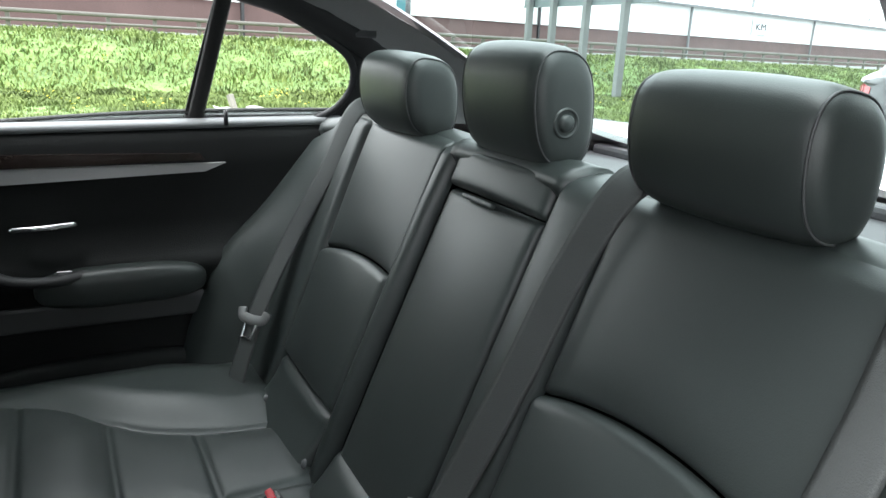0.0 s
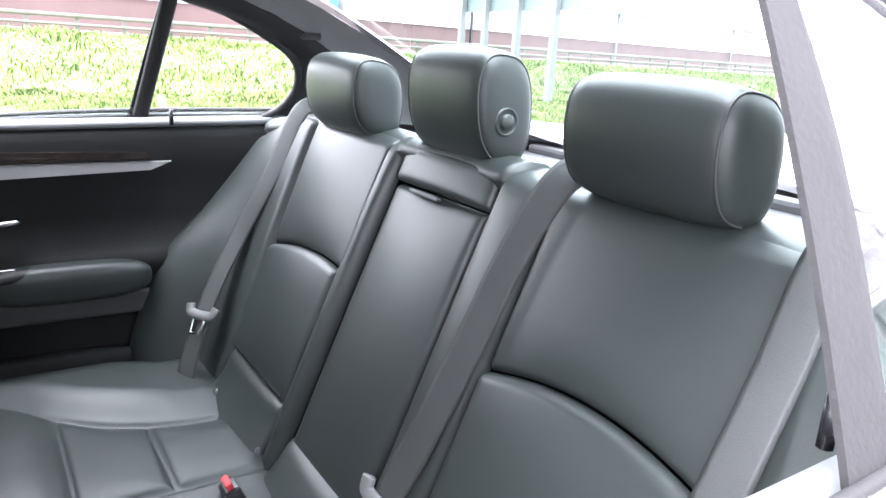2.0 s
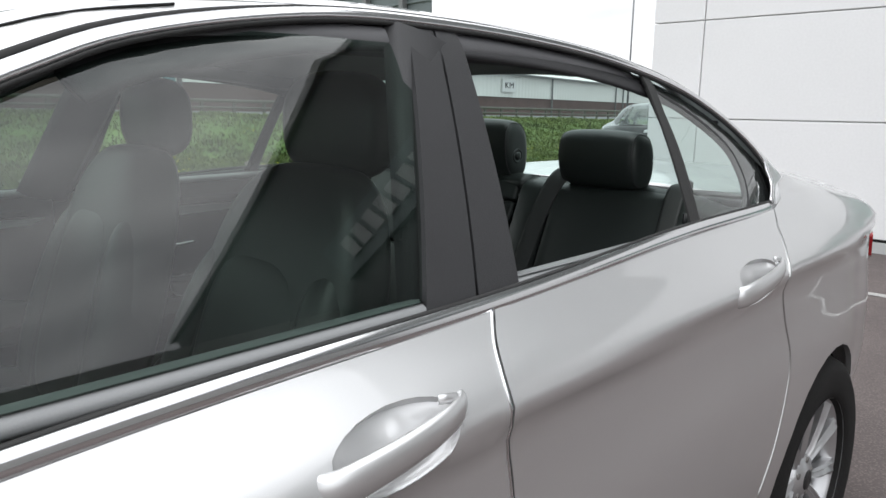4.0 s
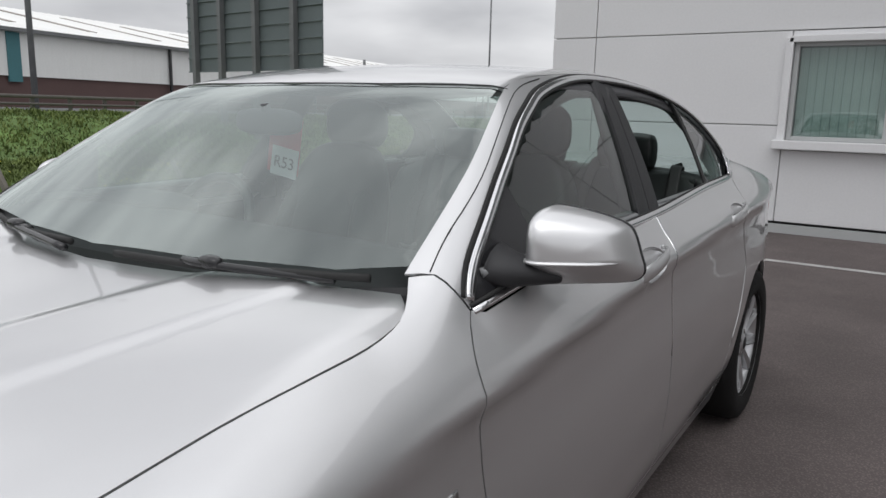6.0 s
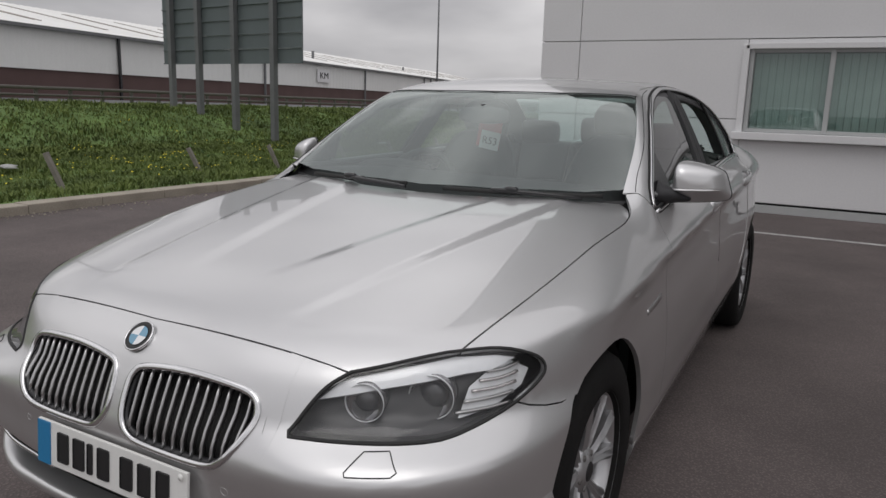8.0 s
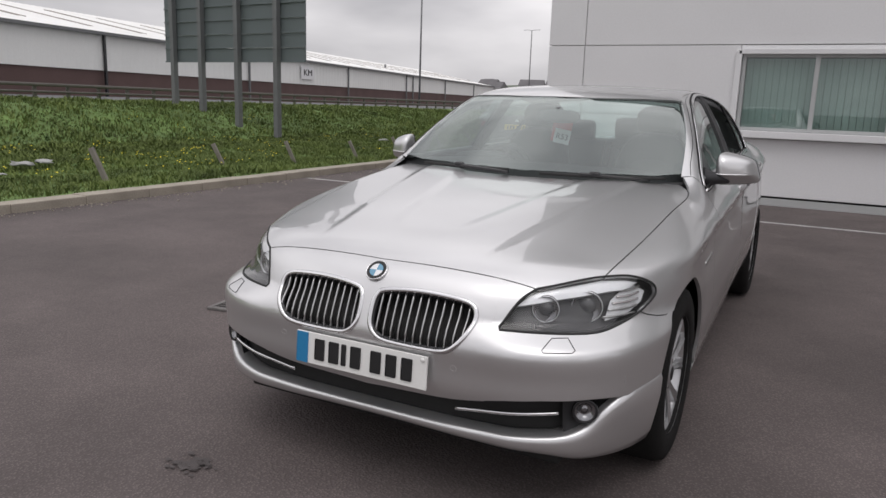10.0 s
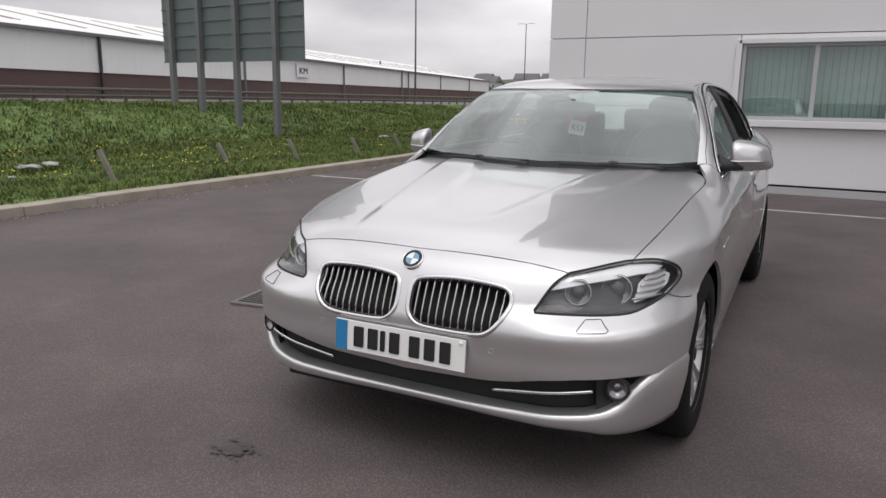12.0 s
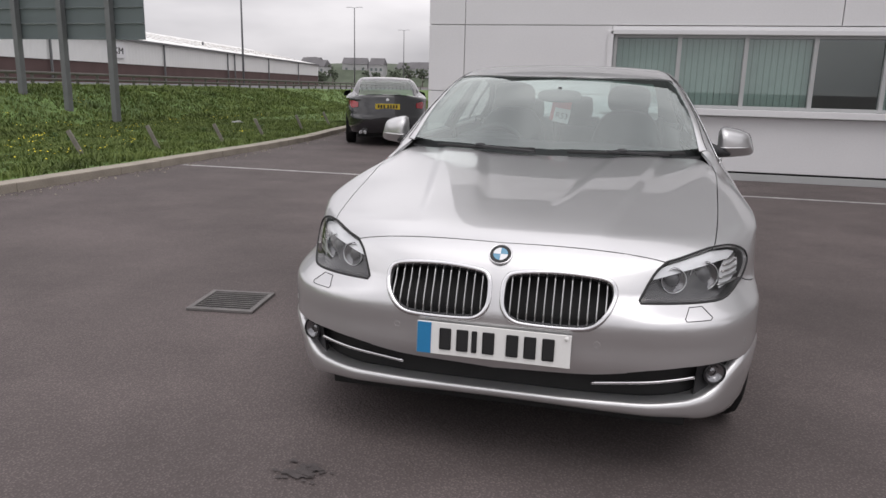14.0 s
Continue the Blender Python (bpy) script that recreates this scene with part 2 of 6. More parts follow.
over.data_type, over.blend_type = "RGBA", "MULTIPLY"
over.inputs["Factor"].default_value = 1
stone_bump = an.new("ShaderNodeBump")
stone_bump.inputs["Strength"].default_value, stone_bump.inputs["Distance"].default_value = .7, .004
stone_bump.invert = True
abs_ = an["Principled BSDF"]
al.new(an["Texture Coordinate"].outputs["Object"], chip.inputs["Vector"])
al.new(chip.outputs["Distance"], fleck.inputs["Value"])
al.new(abs_.inputs["Base Color"].links[0].from_socket, over.inputs["A"])
# worn and damp patches a hand to a stride wide
patch = an.new("ShaderNodeTexNoise")
patch.inputs["Scale"].default_value, patch.inputs["Detail"].default_value, patch.inputs["Roughness"].default_value = 1.5, 9, .68
wear = an.new("ShaderNodeMapRange")
wear.inputs["From Min"].default_value, wear.inputs["From Max"].default_value = .36, .64
wear.inputs["To Min"].default_value, wear.inputs["To Max"].default_value = .86, 1.12
worn = an.new("ShaderNodeMath")
worn.operation = "MULTIPLY"
al.new(an["Texture Coordinate"].outputs["Object"], patch.inputs["Vector"])
al.new(patch.outputs["Fac"], wear.inputs["Value"])
al.new(wear.outputs[0], worn.inputs[0])
al.new(fleck.outputs[0], worn.inputs[1])
al.new(worn.outputs[0], over.inputs["B"])
al.new(over.outputs["Result"], abs_.inputs["Base Color"])
al.new(chip.outputs["Distance"], stone_bump.inputs["Height"])
al.new(stone_bump.outputs[0], abs_.inputs["Normal"])
concrete = material("weathered_kerb_concrete", (.33, .295, .245), .9, 0, .25, 2.2, 60, .5)
road_mat = material("grey_road", (.12, .12, .125), .9, 0, .12, .3, 30, .3)
line_paint = material("worn_white_line_paint", (.30, .295, .285), .8, 0, .4, 5, 90, .2, tint=(.44, .43, .42))
soil = material("mossy_soil", (.075, .125, .03), .95, 0, .4, 1.2, 14, .5, tint=(.11, .18, .045))
grass_mat = material("lush_grass", (.066, .096, .022), .85, 0, .32, .9, 5, 0, tint=(.128, .168, .040))
weed_mat = material("broad_weed_leaf", (.050, .090, .02), .75, 0, .4, 2.2, 30, 0, tint=(.085, .145, .035))
flower_mat = material("yellow_flower", (.7, .6, .03), .7, 0, .1, 9, 40)
litter_mat = material("pale_litter", (.36, .36, .35), .6, 0, .15, 9, 40)
timber = material("grey_weathered_timber", (.22, .20, .18), .9, 0, .3, 5, 70, .3)
panel_white = material("white_wall_panel", (.72, .72, .73), .5, 0, .045, .7, 40, .05)
frame_grey = material("grey_window_frame", (.42, .43, .43), .5, 0, .06, 4, 90)
blind_mat = material("pale_green_vertical_blind", (.36, .40, .385), .7, 0, .06, 6, 60)
# an unlit room's dimness put into the colour; also fills far house windows
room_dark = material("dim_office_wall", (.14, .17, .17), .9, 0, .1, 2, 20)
pane_glass = clear_glass("window_glass", (.82, .9, .88), .03)
rail_dark = material("weathered_dark_rail", (.115, .105, .097), .6, .3, .2, 2, 40)
joint_grey = material("pale_joint_seal", (.5, .5, .5), .7, 0, .06, 3, 60)
steel = material("galvanised_steel", (.16, .165, .17), .6, .2, .15, 3, 60)
sign_back = material("grey_sign_back", (.13, .155, .16), .55, .2, .10, 1.2, 40)
cladding = material("pale_ribbed_cladding", (.74, .745, .73), .6, 0, .05, .2, 9)
brick_mat = material("dark_red_brick", (.10, .062, .058), .9, 0, .18, .4, 12, .2)
rooflight_mat = material("weathered_rooflight", (.30, .27, .245), .7, 0, .3, .3, 3)
roof_sheet = material("pale_roof_sheeting", (.80, .80, .78), .6, 0, .08, .15, 6)
teal = material("teal_cladding_bay", (.05, .16, .18), .6, 0, .08, .4, 9)
iron = material("cast_iron_grate", (.19, .18, .175), .7, .5, .3, 12, 150, .4)
pit = material("dark_pit", (.012, .011, .011), .95, 0, .2, 6, 60)
stain = material("oil_stain", (.066, .056, .055), .7, 0, .3, 6, 150, .5)
far_green = material("distant_foliage", (.09, .11, .075), .95, 0, .4, .2, 3)
slate = material("grey_slate_roof", (.14, .135, .14), .8, 0, .2, .2, 4)
far_wall = material("distant_render", (.42, .42, .42), .9, 0, .25, .15, 3)
dark_cladding = material("charcoal_wall_cladding", (.085, .09, .09), .6, 0, .12, .6, 20)
grey_render = material("grey_wall_render", (.32, .32, .315), .8, 0, .1, .6, 30, .1)
from mathutils.geometry import delaunay_2d_cdt

# ---- mesh helpers ----
def mesh_of(name, verts, faces, mats, smooth=True, normals=None, face_mat=None):
    me = bpy.data.meshes.new(name)
    me.from_pydata([tuple(map(float, v)) for v in verts], [], [tuple(map(int, f)) for f in faces])
    for m in (mats if isinstance(mats, (list, tuple)) else [mats]):
        me.materials.append(m)
    me.polygons.foreach_set("use_smooth", [smooth] * len(me.polygons))
    if face_mat is not None:
        me.polygons.foreach_set("material_index", face_mat)
    if normals is not None:
        me.normals_split_custom_set_from_vertices([tuple(map(float, v)) for v in normals])
    me.update()
    return me


def part(name, bm, mat=None, parent=None, label="", smooth=False):
    """Links a bmesh or a mesh as one object under its thing."""
    if isinstance(bm, bmesh.types.BMesh):
        me = bpy.data.meshes.new(name)
        bm.to_mesh(me)
        bm.free()
        me.materials.append(mat)
        me.polygons.foreach_set("use_smooth", [smooth] * len(me.polygons))
    else:
        me = bm
    ob = new(name, me)
    ob.parent = parent
    if label:
        tagged(ob, label)
    return ob


def thing(name, label, category, group="", at=None):
    ob = new(name)
    ob.empty_display_size = .2
    if at is not None:
        ob.matrix_basis = at
    return tagged(ob, label, category, group)


def box(sx, sy, sz, at=None, bevel=0.0, bm=None, seg=2):
    """A bevelled box in a bmesh (added to bm if given)."""
    b = bmesh.new()
    bmesh.ops.create_cube(b, size=1)
    bmesh.ops.scale(b, vec=(sx, sy, sz), verts=b.verts)
    if bevel:
        bmesh.ops.bevel(b, geom=list(b.edges), offset=bevel, segments=seg, affect="EDGES", profile=.6)
    if at is not None:
        b.transform(at)
    if bm is None:
        return b
    tmp = bpy.data.meshes.new("tmp")
    b.to_mesh(tmp)
    b.free()
    bm.from_mesh(tmp)
    bpy.data.meshes.remove(tmp)
    return bm


def curve(pts, n=6, closed=False):
    """A smooth line through 3D stations."""
    p = np.array(pts, float)
    k = len(p)
    res = []
    for i in range(k if closed else k - 1):
        if closed:
            a, b, c, d = p[i - 1], p[i], p[(i + 1) % k], p[(i + 2) % k]
        else:
            a, b, c, d = p[max(i - 1, 0)], p[i], p[i + 1], p[min(i + 2, k - 1)]
        for j in range(n):
            t = j / n
            res.append(.5 * ((2 * b) + (c - a) * t + (2 * a - 5 * b + 4 * c - d) * t * t + (3 * b - a - 3 * c + d) * t ** 3))
    if not closed:
        res.append(p[-1])
    return np.array(res)


def sweep(name, path, mat, wide, thick=None, n=8, closed=False, up=(0, 0, 1), ups=None, taper=None):
    """An oval section carried along a line; ups: the section's thickness direction at each station."""
    path = np.asarray(path, float)
    thick = thick or wide
    k = len(path)
    tan = np.roll(path, -1, 0) - np.roll(path, 1, 0)
    if not closed:
        tan[0], tan[-1] = path[1] - path[0], path[-1] - path[-2]
    tan /= np.maximum(np.linalg.norm(tan, axis=1, keepdims=True), 1e-9)
    u = np.tile(np.array(up, float), (k, 1)) if ups is None else np.asarray(ups, float)
    flat = np.abs(np.sum(tan * u, 1)) > .995 * np.linalg.norm(u, axis=1)
    u = np.where(flat[:, None], np.array((1.0, 0, 0)), u)
    s = np.cross(tan, u)
    s /= np.maximum(np.linalg.norm(s, axis=1, keepdims=True), 1e-9)
    u = np.cross(s, tan)
    ang = np.arange(n) * 2 * math.pi / n
    ta = np.ones(k) if taper is None else np.asarray(taper)
    ring = (s[:, None] * (np.cos(ang)[None, :, None] * wide) + u[:, None] * (np.sin(ang)[None, :, None] * thick)) * ta[:, None, None]
    verts = (path[:, None] + ring).reshape(-1, 3)
    faces = []
    for i in range(k if closed else k - 1):
        j = (i + 1) % k
        for q in range(n):
            r = (q + 1) % n
            faces.append((i * n + q, i * n + r, j * n + r, j * n + q))
    if not closed:
        faces.append(tuple(range(n))[::-1])
        faces.append(tuple((k - 1) * n + q for q in range(n)))
    return mesh_of(name, verts, faces, mat)


def pillow(name, size, mat, e=(2.6, 2.6), n=(28, 18), shape=None):
    """A soft rounded block; shape: bends the points."""
    verts, faces = [], []
    nu, nv = n
    pw = lambda c, k: math.copysign(abs(c) ** (2 / k), c)
    for i in range(nv + 1):
        b = -math.pi / 2 + math.pi * i / nv
        for j in range(nu):
            a = 2 * math.pi * j / nu
            verts.append((size[0] / 2 * pw(math.cos(b), e[1]) * pw(math.cos(a), e[0]), size[1] / 2 * pw(math.cos(b), e[1]) * pw(math.sin(a), e[0]), size[2] / 2 * pw(math.sin(b), e[1])))
    for i in range(nv):
        for j in range(nu):
            k = (j + 1) % nu
            faces.append((i * nu + j, i * nu + k, (i + 1) * nu + k, (i + 1) * nu + j))
    v = np.array(verts)
    if shape is not None:
        v = shape(v)
    return mesh_of(name, v, faces, mat)


def lathe(name, profile, mat, n=48, axis="x"):
    """A turned form from (radius, along) stations."""
    verts, faces = [], []
    k = len(profile)
    for i in range(n):
        a = 2 * math.pi * i / n
        for r, d in profile:
            verts.append((d, r * math.cos(a), r * math.sin(a)) if axis == "x" else (r * math.cos(a), r * math.sin(a), d))
    for i in range(n):
        j = (i + 1) % n
        for q in range(k - 1):
            faces.append((i * k + q, i * k + q + 1, j * k + q + 1, j * k + q) if axis == "x" else (i * k + q, j * k + q, j * k + q + 1, i * k + q + 1))
    return mesh_of(name, verts, faces, mat)


def within(poly, q):
    """Which of the points q lie inside the polygon."""
    x, y = q[:, 0], q[:, 1]
    hit = np.zeros(len(q), bool)
    a, b = poly, np.roll(poly, -1, 0)
    for (x0, y0), (x1, y1) in zip(a, b):
        if y0 == y1:
            continue
        hit ^= ((y0 > y) != (y1 > y)) & (x < (x1 - x0) * (y - y0) / (y1 - y0) + x0)
    return hit


def seat_on(field, pts, n=6):
    """Moves points to the nearest place on the field's skin."""
    p = np.asarray(pts, float).copy()
    for _ in range(n):
        p -= slope(field, p) * field(p)[:, None] * .9
    return p


def dense(pts, gap, closed=True):
    out_pts = []
    k = len(pts)
    for i in range(k if closed else k - 1):
        a, b = pts[i], pts[(i + 1) % k]
        m = max(1, int(np.ceil(np.linalg.norm(b - a) / gap)))
        out_pts += [a + (b - a) * j / m for j in range(m)]
    return np.array(out_pts)


def skin_panel(name, outline, way, field, mat, parent=None, label="", gap=.03, lip=.014, flip=False, holes=(), settle=True, cut=0.0):
    """A pressed panel: the outline filled, laid on the field's skin along way, its edges turned in by lip. flip: the mirror image."""
    way = np.array(way, float)
    way /= np.linalg.norm(way)
    a = np.cross(way, (0, 1, 0) if abs(way[1]) < .9 else (1, 0, 0))
    a /= np.linalg.norm(a)
    b = np.cross(way, a)
    line = np.array(outline, float)
    if settle:
        line = seat_on(field, line)
    poly = np.stack([dense(line, gap) @ a, dense(line, gap) @ b], 1)
    loops = [poly]
    for h in holes:
        hl = dense(seat_on(field, np.array(h, float)) if settle else np.array(h, float), gap * .6)
        loops.append(np.stack([hl @ a, hl @ b], 1))
    lo, hi = poly.min(0), poly.max(0)
    gx, gy = np.arange(lo[0], hi[0], gap), np.arange(lo[1], hi[1], gap)
    grid = np.array([(x, y) for x in gx for y in gy])
    keep = within(poly, grid)
    for h in loops[1:]:
        keep &= ~within(h, grid)
    grid = grid[keep]
    edge = np.concatenate(loops)
    if len(grid):
        grid = grid[np.array([np.min(np.sum((edge - g) ** 2, 1)) > (gap * .45) ** 2 for g in grid])]
    pts = np.concatenate([edge, grid]) if len(grid) else edge
    edges, s = [], 0
    for lp in loops:
        edges += [(s + i, s + (i + 1) % len(lp)) for i in range(len(lp))]
        s += len(lp)
    r = delaunay_2d_cdt([Vector(map(float, q)) for q in pts], edges, [], 0, 1e-6)
    v2 = np.array([tuple(q) for q in r[0]])
    tris = np.array([t for t in r[2] if len(t) == 3])
    mid = v2[tris].mean(1)
    ok = within(poly, mid)
    for h in loops[1:]:
        ok &= ~within(h, mid)
    tris = tris[ok]
    base = v2[:, :1] * a + v2[:, 1:] * b + way * np.mean(line @ way)
    p = land(field, base, way)
    nrm = slope(field, p)
    cr = np.cross(p[tris[:, 1]] - p[tris[:, 0]], p[tris[:, 2]] - p[tris[:, 0]])
    turn = np.sum(cr * nrm[tris[:, 0]], 1) < 0
    tris[turn] = tris[turn][:, ::-1]
    count = {}
    for t in tris:
        for i in range(3):
            e = (int(t[i]), int(t[(i + 1) % 3]))
            count[e] = 1
    rim = [e for e in count if (e[1], e[0]) not in count]
    verts, normals, faces = list(p), list(nrm), [tuple(t) for t in tris]
    if lip:
        top, low = {}, {}
        for e in rim:
            for i in e:
                if i not in top:
                    top[i] = len(verts)
                    verts.append(p[i])
                    normals.append((0, 0, 0))
                    low[i] = len(verts)
                    verts.append(p[i] - nrm[i] * lip)
                    normals.append((0, 0, 0))
            faces.append((top[e[1]], top[e[0]], low[e[0]], low[e[1]]))
    verts, normals = np.array(verts), np.array(normals)
    if flip:
        verts, normals = verts * (-1, 1, 1), normals * (-1, 1, 1)
        faces = [f[::-1] for f in faces]
    return part(name, mesh_of(name, verts, faces, mat, True, normals), None, parent, label)


def both_ways(pts):
    """A centre-line-to-left outline closed with its mirror image."""
    p = [tuple(q) for q in pts]
    return p + [(-x, y, z) for x, y, z in p[::-1] if x > 1e-4]

# ---- the car park, the bank and what lies behind ----
def sheet(name, xs, ys, height, mat):
    verts = [(x, y, height(x, y)) for y in ys for x in xs]
    k = len(xs)
    faces = [(j * k + i, j * k + i + 1, (j + 1) * k + i + 1, (j + 1) * k + i) for j in range(len(ys) - 1) for i in range(k - 1)]
    return mesh_of(name, verts, faces, mat)


KERB = -6.95
kerb_x = law((-20, -6.3), (5, -6.4), (8, -6.45), (13, -6.65), (17, -7.25), (45, -10))
bank_rise = law((-60, .95), (-27, .97), (-19.5, .98), (-18, .96), (-16.7, .80), (-15, .36), (-13.4, .10), (-11.5, .06), (-9.5, .06), (-8.5, .07), (-7.1, .085))


def bank(x, y):
    fade = np.clip(1 - .006 * (y - 10), .6, 1.06)
    return float(bank_rise(x)) * (fade if x < -9 else 1) + .05 * noise.noise((x * .5, y * .5, 1)) * (x < -8)


ground = part("ground", sheet("ground", [-600, -60, -8, -4, 0, 4, 8, 30, 600], [-600, -40, -10, 0, 5, 10, 40, 900], lambda x, y: 0, asphalt))
tagged(ground, "dark worn asphalt of the car park", "asphalt", kind="structure")
verge = part("grass_bank", sheet("grass_bank", list(np.linspace(-27, -7.22, 80)), list(np.linspace(-30, 90, 150)), lambda x, y: max(bank(x, y), .03), soil))
tagged(verge, "mossy green grass bank rising behind a kerb", "bank", kind="structure")

for v in verge.data.vertices:
    v.co.x += (float(kerb_x(v.co.y)) - KERB) * min(max((v.co.x + 10) / 2.9, 0), 1)

# kerb stones end to end
kerb = tagged(new("kerb"), "weathered concrete kerb along the grass bank", "kerb", kind="structure")
stone = box(.27, .91, .21, None, .014)
stone_ob = part("kerb_stone", stone, concrete, kerb)
stone_ob.location = (float(kerb_x(-16)) - .135, -16, .01)
for i in range(1, 62):
    s = new("kerb_stone", stone_ob.data)
    s.parent = kerb
    ky = -16 + i * .915
    s.location = (float(kerb_x(ky)) - .135, ky, .012 * noise.noise((i * .7, 2, 3)))
    s.rotation_euler = (0, .01 * noise.noise((i, 0, 0)), -math.atan(float(kerb_x(ky + .4) - kerb_x(ky - .4)) / .8) + .006 * noise.noise((i, 5, 0)))

# bay line
line = part("bay_line", sheet("bay_line", list(np.linspace(-6.35, 6, 60)), [0, .1], lambda x, y: .004, line_paint))
line.location = (0, 7.72, 0)
tagged(line, "worn white painted bay line", "road marking", kind="structure")

# drain with its grate
drain = thing("drain_grate", "square cast iron drain grate in a sunken frame", "drain grate", at=pose(-1.87, 1.52, 0, 0, 0, 8))
# flat near-black sheet in place of the shade inside the pit
part("pit_bed", box(.36, .36, .004, pose(0, 0, .003)), pit, drain)
fr = bmesh.new()
for sx, sy, px, py in ((.40, .03, 0, .185), (.40, .03, 0, -.185), (.03, .34, .185, 0), (.03, .34, -.185, 0)):
    box(sx, sy, .016, pose(px, py, .009), .003, fr)
part("grate_frame", fr, iron, drain)
for i in range(9):
    part("grate_bar", box(.34, .011, .006, pose(0, -.152 + i * .038, .010), .002), iron, drain)


def blot(x, y, size, seed):
    """A broken patch: many small uneven flecks, thicker towards the middle."""
    rnd = random.Random(seed)
    bm = bmesh.new()
    for j in range(34):
        a0, far = rnd.uniform(0, 2 * math.pi), size * rnd.random() ** .8
        cx0, cy0 = 1.5 * far * math.cos(a0), far * math.sin(a0)
        r0 = size * rnd.uniform(.07, .26) * (1.2 - .7 * far / size)
        vs = []
        for i in range(14):
            a = i * 2 * math.pi / 14
            r = r0 * (1 + .8 * noise.noise((math.cos(a) * 1.6, math.sin(a) * 1.6, seed + j)))
            vs.append(bm.verts.new((cx0 + 1.4 * r * math.cos(a), cy0 + r * math.sin(a), .0002 * j)))
        bm.faces.new(vs)
    ob = part("oil_stain", bm, stain)
    ob.location = (x, y, .004)
    return tagged(ob, "dark broken oil stain on the asphalt", "stain")


for x, y, s in ((-.61, -.18, .075),):
    blot(x, y, s, int(100 * s))


# grass: many bent blades in a few meshes
def grass_field(name, count, region, tall, seed):
    rng = np.random.default_rng(seed)
    x0, x1, y0, y1 = region
    px, py = rng.uniform(x0, x1, count), rng.uniform(y0, y1, count)
    clump = np.array([noise.noise((a * .9, b * .9, 7)) for a, b in zip(px, py)])
    tuft = np.array([noise.noise((a * 3.1, b * 3.1, 4)) for a, b in zip(px, py)])
    h = tall * (.45 + .55 * rng.random(count)) * np.clip(1 + .8 * clump + .8 * tuft, .25, 2)
    ang, lean = rng.uniform(0, 6.283, count), rng.uniform(.2, 1.0, count)
    w = rng.uniform(.005, .013, count) * (1 + (np.abs(px) > 12) * .8)
    pz = np.array([bank(a, b) for a, b in zip(px, py)]) - .02
    px = px + (kerb_x(py) - KERB) * np.clip((px + 10) / 2.9, 0, 1)
    c, s = np.cos(ang), np.sin(ang)
    verts = np.zeros((count, 5, 3))
    base = np.stack([px, py, pz], 1)
    side = np.stack([-s * w, c * w, 0 * w], 1)
    fwd = np.stack([c, s, 0 * s], 1)
    up = np.array([0, 0, 1.0])
    mid = base + fwd * (h * lean * .35)[:, None] + up * (h * .6)[:, None]
    tip = base + fwd * (h * lean)[:, None] + up * h[:, None]
    verts[:, 0], verts[:, 1], verts[:, 2], verts[:, 3], verts[:, 4] = base - side, base + side, mid + side * .8, mid - side * .8, tip
    o = np.arange(count) * 5
    quads = np.stack([o, o + 1, o + 2, o + 3], 1)
    tri = np.stack([o + 3, o + 2, o + 4], 1)
    ob = part(name, mesh_of(name, verts.reshape(-1, 3), [tuple(q) for q in quads] + [tuple(q) for q in tri], grass_mat, False))
    return tagged(ob, "thick long green grass on the bank", "grass", kind="stuff")


grass_field("grass", 100000, (-13.5, -7.30, 1, 20), .105, 1)
grass_field("grass", 75000, (-21, -12, -3, 34), .13, 2)
grass_field("grass", 24000, (-18, -7.30, 20, 50), .15, 3)

# broad-leaved weeds in low clumps
weed_rng = random.Random(31)
for i in range(5):
    wv, wf = [], []
    for j in range(16):
        wx, wy = weed_rng.uniform(-16, -7.7), 2 + i * 4.6 + weed_rng.uniform(0, 4.6)
        base = Vector((wx, wy, bank(wx, wy)))
        size = weed_rng.uniform(.05, .12)
        for k in range(weed_rng.randint(6, 12)):
            a, tip = weed_rng.uniform(0, 6.283), weed_rng.uniform(.5, 1)
            out_v, side_v = Vector((math.cos(a), math.sin(a), 0)), Vector((-math.sin(a), math.cos(a), 0))
            lift = Vector((0, 0, weed_rng.uniform(.5, 1.1) * size))
            o = len(wv)
            wv += [base, base + out_v * size * tip * .5 + side_v * size * .22 + lift, base + out_v * size * tip * 1.1 + lift * .8, base + out_v * size * tip * .5 - side_v * size * .22 + lift * 1.05]
            wf.append((o, o + 1, o + 2, o + 3))
    tagged(part("weed_clump", mesh_of("weed_clump", wv, wf, weed_mat, False)), "low broad-leaved green weeds among the grass", "weeds", kind="stuff")

for i in range(46):
    rng = random.Random(100 + i)
    near = i < 18
    x, y = (rng.uniform(-11, -7.8), rng.uniform(2, 14)) if near else (rng.uniform(-16, -9), rng.uniform(2, 26))
    bm = bmesh.new()
    for j in range(rng.randint(5, 16)):
        m = pose(rng.gauss(0, .16), rng.gauss(0, .16), .13 + rng.gauss(0, .04), rng.uniform(-30, 30), rng.uniform(-30, 30), 0)
        bmesh.ops.create_circle(bm, cap_ends=True, segments=6, radius=.014, matrix=m)
    fl = part("yellow_wildflower", bm, flower_mat)
    fl.location = (x, y, bank(x, y))
    tagged(fl, "small clump of yellow wildflowers in the grass", "wildflower", "wildflowers", "stuff")

